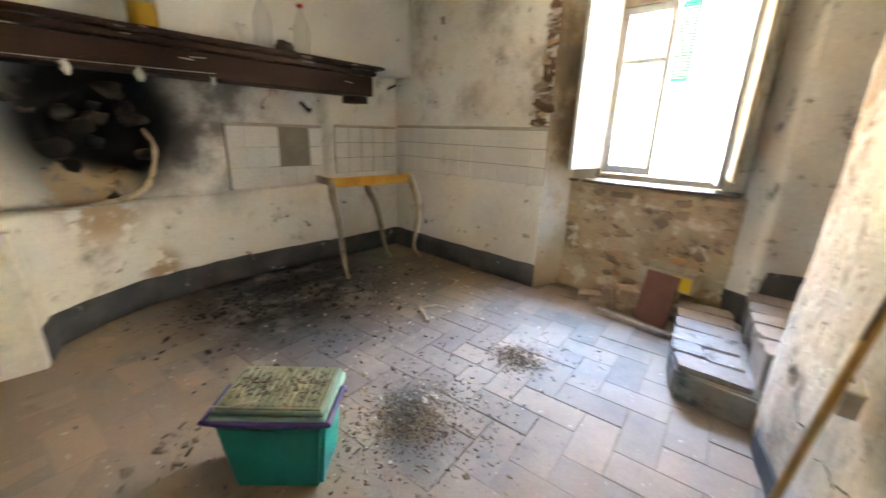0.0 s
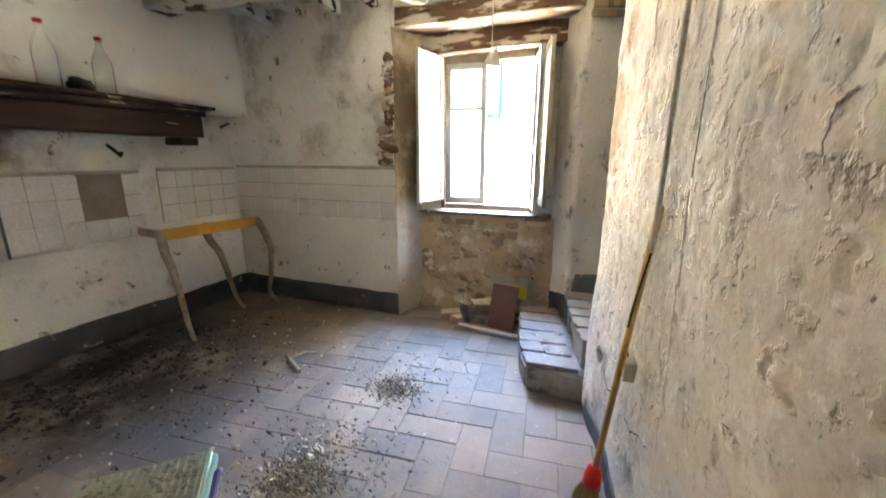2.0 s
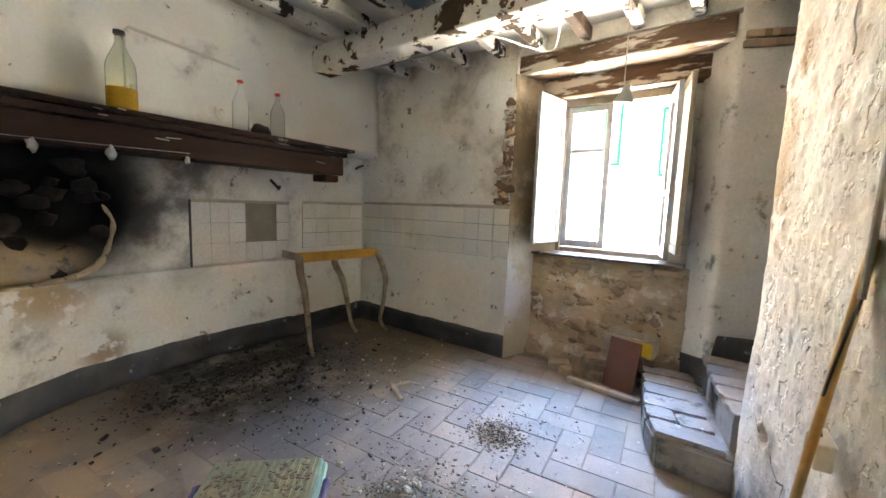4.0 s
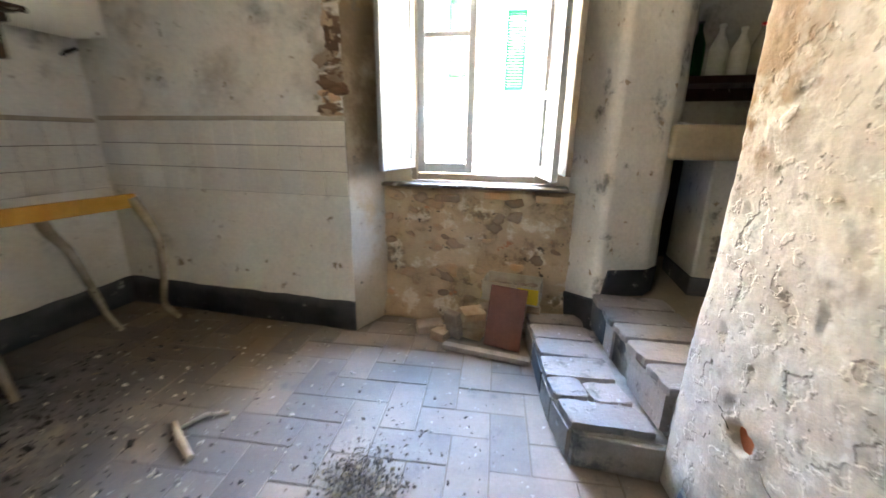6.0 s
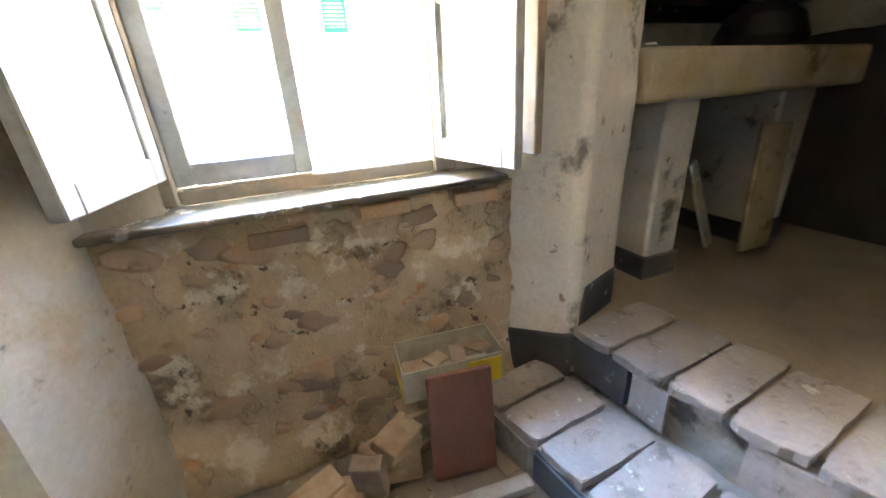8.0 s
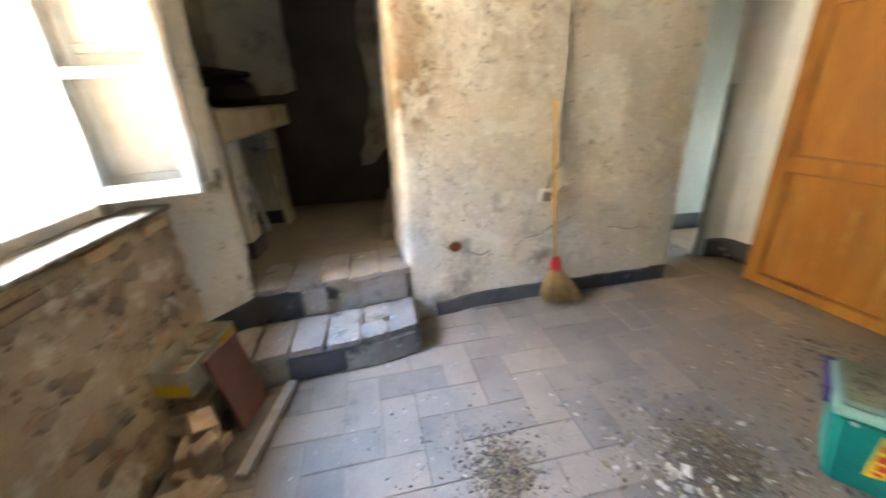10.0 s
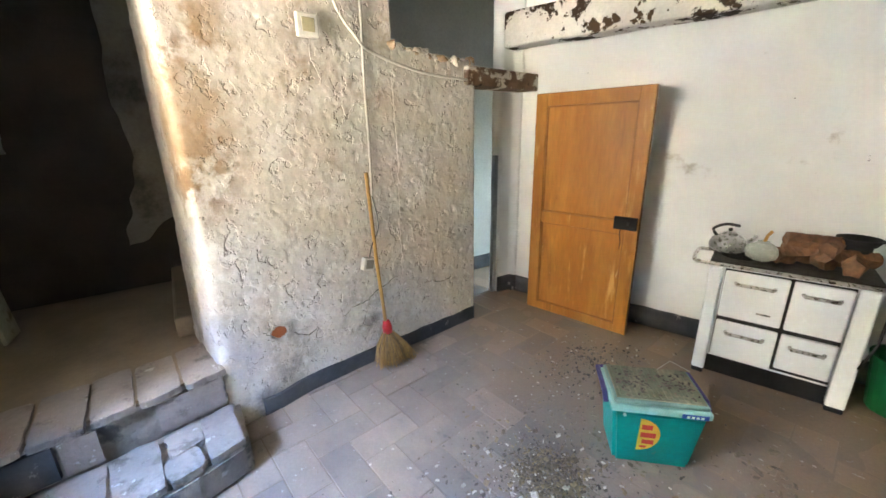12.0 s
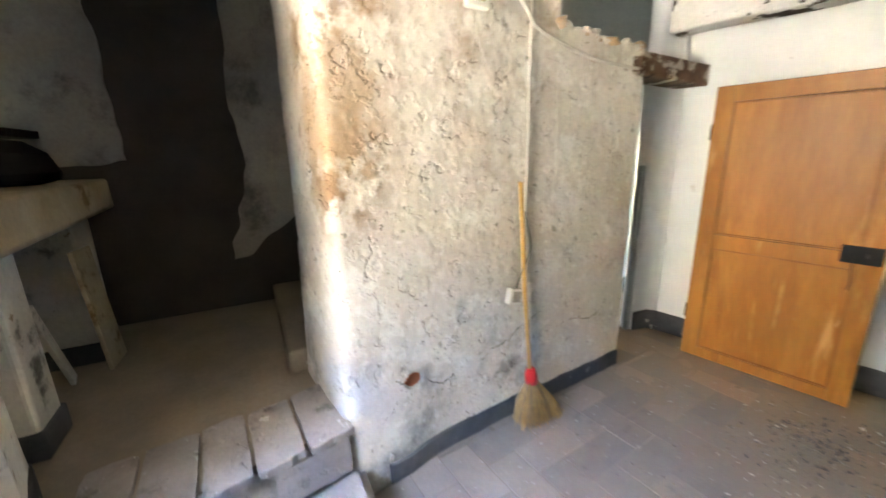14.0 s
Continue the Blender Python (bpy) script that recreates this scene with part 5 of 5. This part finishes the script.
cbx = tagged(new("cardboard_box"), "open cardboard box with yellow printed side", "box")
bx = pose(0.1, 3.31, 0.29, 0, 0, -7)
for nm, lo2, hi2, mm in (("base", (-0.19, -0.085, 0.0), (0.19, 0.085, 0.006), M_CARD), ("side", (-0.19, -0.09, 0.0), (0.19, -0.084, 0.135), M_CARD), ("printed_band", (0.05, -0.093, 0.012), (0.188, -0.0905, 0.12), M_CARDY), ("side", (-0.19, 0.084, 0.0), (0.19, 0.09, 0.15), M_CARD), ("end", (-0.196, -0.09, 0.0), (-0.19, 0.09, 0.14), M_CARD), ("end", (0.19, -0.09, 0.0), (0.196, 0.09, 0.145), M_CARD), ("printed_band", (-0.1995, -0.088, 0.012), (-0.197, 0.088, 0.07), M_CARDY)):
    part(nm, box(bmesh.new(), lo2, hi2, bx), mm, cbx)
for k in range(4):
    part("shard", box(bmesh.new(), (-0.05, -0.03, -0.006), (0.05, 0.03, 0.006), bx @ pose(-0.13 + 0.085 * k, 0.01 * (k % 2), 0.08 + 0.01 * k, 20 - 9 * k, 12 * (k % 2), 40 * k)), M_OLDBRICK, cbx)
for x, y, z, rx, ry, rz, L in ((-0.12, 3.33, 0.035, 0, 0, 10, 0.25), (0.12, 3.34, 0.035, 0, 0, -6, 0.22), (-0.1, 3.34, 0.105, 0, 0, -8, 0.25), (0.13, 3.35, 0.105, 0, 0, 8, 0.22), (-0.06, 3.34, 0.175, 0, 0, 3, 0.25), (0.14, 3.36, 0.175, 0, 0, -4, 0.2), (0.02, 3.34, 0.23, 0, 0, 0, 0.26),
                               (-0.34, 3.19, 0.105, 0, 78, 65, 0.2), (-0.22, 3.24, 0.175, 14, 4, 35, 0.17), (-0.24, 3.28, 0.1, 0, 0, 12, 0.22), (-0.26, 3.26, 0.035, 0, 0, -12, 0.25), (-0.42, 3.2, 0.028, 0, 3, 70, 0.16), (-0.53, 3.25, 0.04, 4, 0, 25, 0.19)):
    bb = soft_box((-L / 2, -0.055, -0.03), (L / 2, 0.055, 0.03), 0.008)
    for v in bb.verts:
        v.co += Vector((1, 1, 1)) * 0.006 * noise.noise(v.co * 18 + Vector((x * 30, 0, 0)))
    bb.transform(pose(x + 0.06, y - 0.03, z * 1.08, rx, ry, rz))
    tagged(part("brick", bb, M_OLDBRICK), "dusty old brick in a heap under the window", "brick", "bricks under the window")

# ---- hanging lamp and ceiling cable ----
lamp = tagged(new("hanging_lamp"), "small white lamp holder hanging on a cord", "lamp")
part("cord", tube([(0.03, 2.62, CEILING), (0.03, 2.62, 2.3)], 0.004, 6), M_CABLE, lamp)
part("shade", lathe([(0.018, 0.1), (0.03, 0.06), (0.062, -0.01), (0.058, -0.012), (0.02, 0.055)], 20, None, pose(0.036, 2.62, 2.2, 12, 14, 0)), M_SWITCH, lamp, smooth=True)
tagged(part("ceiling_cable", tube(curve_points([(-2.45, 2.46, 2.76), (-1.6, 2.465, 2.74), (-0.95, 2.47, 2.76), (-0.8, 2.8, 2.78), (-0.65, 3.05, 2.8), (-0.5, 2.8, 2.9), (-0.35, 2.55, 2.96)], 6), 0.007, 6), M_CABLE), "loose white cable along the ceiling beam", "cable")

# ---- alcove ----
sink = tagged(new("stone_sink"), "old stained stone sink on plastered piers", "sink")
M_SINK = material("stained_sink_stone", (0.46, 0.38, 0.26), (0.34, 0.27, 0.17), scale=4, spots=[((0.2, 0.13, 0.06), 5, 0.56, 0.68, None)])
sb = soft_box((0.93, 3.27, 1.26), (2.62, 3.92, 1.45), 0.025, None, 3)
for v in sb.verts:
    v.co += Vector((0, 0.012, 0.01)) * noise.noise(v.co * 5)
    if v.co.x > 2.2:
        v.co.y += 0.08 if v.co.y < 3.6 else 0
part("basin", sb, M_SINK, sink)
for x0, x1, y0 in ((1.21, 1.42, 3.39), (2.08, 2.36, 3.42)):
    lg = soft_box((x0, y0, 0.405), (x1, 3.92, 1.26), 0.02, None, 3)
    for v in lg.verts:
        v.co += Vector((0.012, 0.012, 0)) * noise.noise(v.co * 5)
    part("pier", lg, M_PIER, sink)
    part("pier_foot", soft_box((x0 - 0.012, y0 - 0.012, 0.405), (x1 + 0.012, 3.92, 0.53), 0.01), M_BASE, sink, "dark grey painted foot")
shelf = tagged(new("wall_shelf"), "dark wooden shelf board above the sink", "shelf")
part("board", soft_box((0.98, 3.62, 1.7), (2.6, 3.92, 1.745), 0.006), M_DARKWOOD, shelf)
part("batten", soft_box((0.98, 3.88, 1.62), (2.6, 3.92, 1.698), 0.004), M_DARKWOOD, shelf)
M_GREENG = glass("green_bottle_glass", (0.1, 0.5, 0.15), 0.1)
for x, mat, cap, r, h, lab in ((1.08, M_GREENG, M_BLACK, 0.045, 0.32, "dusty green glass bottle on the shelf"), (1.2, M_SWITCH, M_SWITCH, 0.05, 0.3, "white plastic bottle on the shelf"), (1.32, M_SWITCH, M_SWITCH, 0.05, 0.28, "white plastic bottle on the shelf"), (1.42, M_CLEAR, M_RED, 0.045, 0.3, "clear bottle with red cap on the shelf")):
    bottle(x + 0.04, 3.74, 1.746, r, h, mat, cap, lab, group="bottles on the alcove shelf")
basin = tagged(new("black_basin"), "black round pan standing on the stone sink", "pan")
part("dish", lathe([(0.12, 0.0), (0.2, 0.02), (0.21, 0.06), (0.17, 0.16), (0.09, 0.22), (0.02, 0.23)], 24, None, pose(2.1, 3.62, 1.451)), M_IRON, basin)
for foot, top, w, mat, lab in (((1.86, 3.5), (1.5, 3.44, 0.95), 0.06, M_PIER, "narrow pale board leaning under the stone sink"), ((2.0, 3.34), (2.04, 3.4, 1.1), 0.25, M_SINK, "wide stained board leaning under the stone sink")):
    a, b = Vector((*foot, 0.425)), Vector(top)
    up = (b - a).normalized()
    across = up.cross(Vector((0, -1, 0.1))).normalized()
    m = Matrix((across, up.cross(across), up)).transposed().to_4x4()
    bd = soft_box((-w / 2, -0.011, 0.0), (w / 2, 0.011, (b - a).length), 0.004)
    for v in bd.verts:
        v.co += Vector((0.01, 0.003, 0)) * noise.noise(v.co * 9 + Vector((w * 40, 0, 0)))
    bd.transform(Matrix.Translation(a) @ m)
    tagged(part("board", bd, mat), lab, "board")
tagged(part("scrap", soft_box((-0.04, -0.02, 0), (0.05, 0.02, 0.01), 0.003, pose(1.0, 3.33, 1.452, 0, 8, 30)), M_FRAME), "white scrap lying on the sink corner", "scrap")
# plaster patches left on the far wall, and the stair
def ragged(points, seed, thick, m):
    bm = bmesh.new()
    pts = []
    n = len(points)
    for i in range(n):
        a, b2 = Vector((*points[i], 0)), Vector((*points[(i + 1) % n], 0))
        for k in range(14):
            q = a.lerp(b2, k / 14)
            pts.append((q.x + 0.03 * noise.noise((q.x * 6, q.y * 6, seed)), q.y + 0.03 * noise.noise((q.x * 6, q.y * 6, seed + 5))))
    prism(pts, 0, thick, bm)
    bm.transform(m)
    return bm


m_far = Matrix(((0, 0, -1, 2.659), (1, 0, 0, 0), (0, 1, 0, 0), (0, 0, 0, 1)))
setting("alcove_plaster", ragged([(1.73, 1.35), (2.14, 1.15), (2.55, 0.84), (2.7, 0.79), (2.62, 1.15), (2.52, 1.5), (2.58, 1.9), (2.53, 3.0), (1.73, 3.0)], 2.0, 0.03, m_far), M_ALCOVE, "grey plaster left on the dark alcove wall", "plaster")
setting("alcove_plaster_north", ragged([(3.22, 1.55), (3.9, 1.5), (3.9, 3.0), (3.3, 3.0), (3.26, 2.1)], 8.0, 0.03, m_far), M_ALCOVE, "grey plaster left on the dark alcove wall", "plaster")
stair = tagged(new("stair"), "dim dusty stone stair rising behind the partition", "stair", kind="structure")
for k in range(4):
    part("tread", soft_box((1.46 if k else 1.375, 1.725, 0.4 if k == 0 else 0.35 + 0.19 * k), (2.65, 2.46 - 0.24 * k, 0.35 + 0.19 * (k + 1)), 0.02), M_DIRT, stair)

# ---- dust drifted over the tiles ----
M_DUST = material("floor_dust", (0.235, 0.19, 0.148), (0.175, 0.143, 0.115), rough=0.9, scale=2.2, fine=60, bump=0.35, spots=FLOOR_SPOTS)
dust = bmesh.new()
NX, NY, DX0, DY0, DSTEP = 110, 100, -2.95, -1.75, 0.036
dust_rows = []
for j in range(NY + 1):
    row = []
    for i in range(NX + 1):
        x, y = DX0 + i * DSTEP, DY0 + j * DSTEP
        z = -0.005 + 0.0055 * smooth01((1.75 - y) / 1.5) + 0.0022 * noise.noise((x * 2.3, y * 2.3, 5.0)) + 0.0009 * noise.noise((x * 9, y * 9, 2.0))
        row.append(dust.verts.new((x, y, z)))
    dust_rows.append(row)
for j in range(NY):
    for i in range(NX):
        if -0.9 + 0.27 * (DX0 + i * DSTEP) < DY0 + j * DSTEP:
            dust.faces.new((dust_rows[j][i], dust_rows[j][i + 1], dust_rows[j + 1][i + 1], dust_rows[j + 1][i]))
tagged(part("floor_dust", dust, M_DUST, smooth=True), "thin brown dust drifted over the tile joints", "dust", kind="stuff")

# ---- loose litter on the floor ----
lit = random.Random(21)


def litter(name, mat, label, spots, flat=0.25):
    """Chips and flakes scattered about; spots: (x, y, spread x, spread y, count, least size, most size, heap height)."""
    verts, faces = [], []
    for x, y, sx, sy, count, s0, s1, heap in spots:
        for _ in range(count):
            px, py = lit.gauss(x, sx), lit.gauss(y, sy)
            if not (-2.95 < px < 0.85 and -0.84 + 0.27 * px < py < 3.25) or (px > 0.1 and py > 2.3):
                continue
            d2 = ((px - x) / sx) ** 2 + ((py - y) / sy) ** 2
            z = 0.004 + heap * math.exp(-d2 * 0.7) * lit.random()
            s = s0 + (s1 - s0) * lit.random() ** 2.5
            rot = Euler((lit.uniform(-0.6, 0.6), lit.uniform(-0.6, 0.6), lit.uniform(0, 6.28))).to_matrix()
            base = len(verts)
            k = lit.uniform(0.25, 0.9)
            for c in ((-1, -k, -flat), (1, -k * 0.6, -flat), (0.7, k, -flat), (-0.8, k * 0.8, -flat), (-0.7, -k * 0.6, flat), (0.6, -k * 0.5, flat), (0.4, k * 0.7, flat), (-0.6, k * 0.5, flat)):
                verts.append(Vector((px, py, z + s * flat)) + rot @ (Vector(c) * s))
            for f4 in ((3, 2, 1, 0), (4, 5, 6, 7), (0, 1, 5, 4), (1, 2, 6, 5), (2, 3, 7, 6), (3, 0, 4, 7)):
                faces.append([base + i for i in f4])
    me = bpy.data.meshes.new(name)
    me.from_pydata([tuple(v) for v in verts], [], faces)
    me.materials.append(mat)
    return tagged(new(name, me), label, "debris", kind="stuff")


M_CHIPD = material("dark_debris", (0.08, 0.065, 0.05), (0.15, 0.12, 0.09), scale=30, vary=0.4, island=True)
M_CHIPL = material("pale_debris", (0.46, 0.42, 0.35), (0.33, 0.29, 0.23), scale=30, vary=0.3, island=True)
M_CHIPS = material("straw_debris", (0.2, 0.155, 0.095), (0.13, 0.1, 0.062), scale=30, vary=0.3, island=True)
M_COAL = material("coal_crumbs", (0.015, 0.014, 0.013), (0.03, 0.027, 0.025), scale=30)
litter("debris_pile", M_CHIPD, "heaps of dark dry leaf and plaster litter", [(-0.48, 1.04, 0.1, 0.1, 1700, 0.002, 0.011, 0.03), (-0.42, 1.92, 0.09, 0.08, 1100, 0.002, 0.01, 0.022), (-0.48, 1.1, 0.28, 0.3, 450, 0.003, 0.012, 0.0),
        (-0.02, 0.02, 0.13, 0.18, 420, 0.003, 0.014, 0.01), (-0.35, 0.25, 0.3, 0.4, 260, 0.003, 0.012, 0.0), (-0.3, 2.1, 0.25, 0.2, 160, 0.003, 0.012, 0.0), (-1.2, 1.6, 0.8, 0.8, 420, 0.002, 0.009, 0.0)])
litter("plaster_chips", M_CHIPL, "scattered pale plaster chips on the floor", [(-0.5, 1.15, 0.16, 0.16, 260, 0.003, 0.016, 0.02), (-0.54, 1.26, 0.03, 0.05, 16, 0.012, 0.032, 0.01), (-1.1, 1.8, 0.5, 0.5, 170, 0.003, 0.016, 0.0), (-1.6, 2.3, 0.5, 0.5, 120, 0.003, 0.016, 0.0), (-0.02, 0.05, 0.2, 0.3, 120, 0.003, 0.012, 0.0), (-0.6, 0.8, 0.6, 0.8, 200, 0.002, 0.01, 0.0)])
litter("straw_bits", M_CHIPS, "scattered straw and twig bits on the floor", [(-0.48, 0.95, 0.25, 0.25, 420, 0.003, 0.022, 0.0), (-0.48, 1.04, 0.1, 0.1, 600, 0.004, 0.02, 0.035), (-0.42, 1.92, 0.08, 0.08, 260, 0.004, 0.016, 0.022), (-1.08, 0.16, 0.1, 0.1, 40, 0.006, 0.035, 0.01), (-0.04, 0.0, 0.15, 0.2, 160, 0.003, 0.018, 0.0), (-1.9, 2.8, 0.4, 0.25, 110, 0.004, 0.02, 0.0)], 0.12)
litter("coal_crumbs", M_COAL, "black coal crumbs and soot below the hearth", [(-2.55, 1.2, 0.22, 0.4, 1800, 0.0015, 0.011, 0.015), (-2.35, 1.3, 0.32, 0.45, 420, 0.006, 0.03, 0.004), (-1.5, 1.55, 0.35, 0.3, 60, 0.006, 0.024, 0.0), (-2.1, 1.4, 0.4, 0.5, 800, 0.0015, 0.012, 0.0), (-1.5, 1.0, 0.5, 0.5, 130, 0.002, 0.014, 0.0), (-2.2, 2.2, 0.25, 0.4, 240, 0.003, 0.014, 0.0)])
lidlit = random.Random(4)
lv = bmesh.new()
for k in range(150):
    u, v = lidlit.uniform(0.03, CW - 0.03), lidlit.gauss(CD / 2, 0.06)
    if 0.02 < v < CD - 0.02:
        s = lidlit.uniform(0.003, 0.011)
        box(lv, (-s, -s * 0.5, 0), (s, s * 0.5, 0.002), cm @ pose(u, v, 0.4085, lidlit.uniform(-8, 8), lidlit.uniform(-8, 8), lidlit.uniform(0, 180)))
tagged(part("leaf_litter", lv, M_CHIPD), "dry leaf litter on the cool box lid", "debris", kind="stuff")
tagged(part("stick", tube([(-1.41, 1.98, 0.02), (-1.29, 1.9, 0.022), (-1.16, 1.83, 0.018)], [0.014, 0.02, 0.016], 7), M_LEG), "short broken stick on the floor", "stick")
tagged(part("stick", tube([(-1.36, 1.97, 0.015), (-1.3, 2.06, 0.03), (-1.22, 2.12, 0.012)], [0.008, 0.012, 0.007], 6), M_CHIPL), "short pale broken stick on the floor", "stick")
tagged(part("straw_stalk", tube([cm @ Vector((CW + 0.01, CD - 0.02, 0.405)), cm @ Vector((CW - 0.08, CD + 0.02, 0.435)), cm @ Vector((CW - 0.16, CD - 0.04, 0.415))], 0.002, 5), M_CHIPL), "bent straw stalk on the cool box lid", "straw")

# ---- plants outside ----
M_LEAF = material("sunlit_leaf", (0.08, 0.14, 0.03), (0.12, 0.17, 0.05), rough=0.6, vary=0.3, island=True)
for px, py in ((-0.55, 4.6), (0.0, 4.75), (0.5, 4.9)):
    plant = tagged(new("shrub"), "sunlit leafy shrub outside the window", "shrub", "shrubs outside")
    stem = bmesh.new()
    leaves = bmesh.new()
    for k in range(9):
        a = lit.uniform(0, 6.28)
        tip = Vector((px + 0.28 * math.cos(a) * lit.random(), py + 0.28 * math.sin(a) * lit.random(), lit.uniform(0.75, 1.22)))
        tube([(px, py, -0.5), ((px + tip.x) / 2, (py + tip.y) / 2, 0.2), tip], [0.014, 0.008, 0.003], 5, stem)
        for _ in range(30):
            c = tip + Vector((lit.gauss(0, 0.07), lit.gauss(0, 0.07), lit.gauss(-0.08, 0.1)))
            R = Euler((lit.uniform(-1, 1), lit.uniform(-1, 1), lit.uniform(0, 6.28))).to_matrix().to_4x4()
            q = [leaves.verts.new(Matrix.Translation(c) @ R @ Vector(p)) for p in ((-0.035, 0, 0), (0, -0.014, 0.006), (0.035, 0, 0), (0, 0.014, 0.006))]
            leaves.faces.new(q)
    part("stem", stem, M_LEG, plant)
    part("foliage", leaves, M_LEAF, plant)

# ---- floor tiles, laid in herringbone ----
W, TURN = 0.181, radians(6.0)
tile_rnd = random.Random(11)


def tile_mesh(lx, ly):
    bm = soft_box((-lx / 2, -ly / 2, -0.03), (lx / 2, ly / 2, 0.0), 0.0025, None, 1)
    me = bpy.data.meshes.new("tile")
    bm.to_mesh(me)
    bm.free()
    me.materials.append(M_TILE)
    return me


TILE_LONG, TILE_TALL = tile_mesh(2 * W - 0.005, W - 0.005), tile_mesh(W - 0.005, 2 * W - 0.005)
rest = bmesh.new()
cells = []
for i in range(-26, 20):
    for j in range(-22, 24):
        k = (i - j) % 4
        if k == 0:
            cells.append((i + 1.0, j + 0.5, True))
        elif k == 2:
            cells.append((i + 0.5, j, False))
placed = []
for u, v, flat in cells:
    x, y = W * (u * math.cos(TURN) - v * math.sin(TURN)), W * (u * math.sin(TURN) + v * math.cos(TURN))
    x, y = x - 0.274, y + 2.244
    if not (-3.1 < x < 2.05 and -2.0 < y < 3.42):
        continue
    if x > 0.6 and y > 2.3 or x < -3.0 or y < -0.9 + 0.27 * x or (x > 1.05 and y > 0.3) or (y > 3.15 and (x < -0.95 or x > 0.3)):
        continue
    placed.append((math.hypot((x + 0.5) * 0.8, y - 1.6), x, y, flat))
placed.sort()
for n, (_, x, y, flat) in enumerate(placed):
    m = pose(x, y, tile_rnd.uniform(-0.002, 0.002) + 0.002 * noise.noise((x, y, 0)), tile_rnd.uniform(-0.3, 0.3), tile_rnd.uniform(-0.3, 0.3), 6.0 + tile_rnd.uniform(-0.7, 0.7))
    if n < 300:
        ob = new("tile", TILE_LONG if flat else TILE_TALL)
        ob.parent = floor
        ob.matrix_basis = m
    else:
        lx, ly = (2 * W - 0.006, W - 0.006) if flat else (W - 0.006, 2 * W - 0.006)
        box(rest, (-lx / 2, -ly / 2, -0.03), (lx / 2, ly / 2, 0.0), m)
tagged(part("tile_field", rest, M_TILE_J, floor), "further worn clay tiles", kind="stuff")
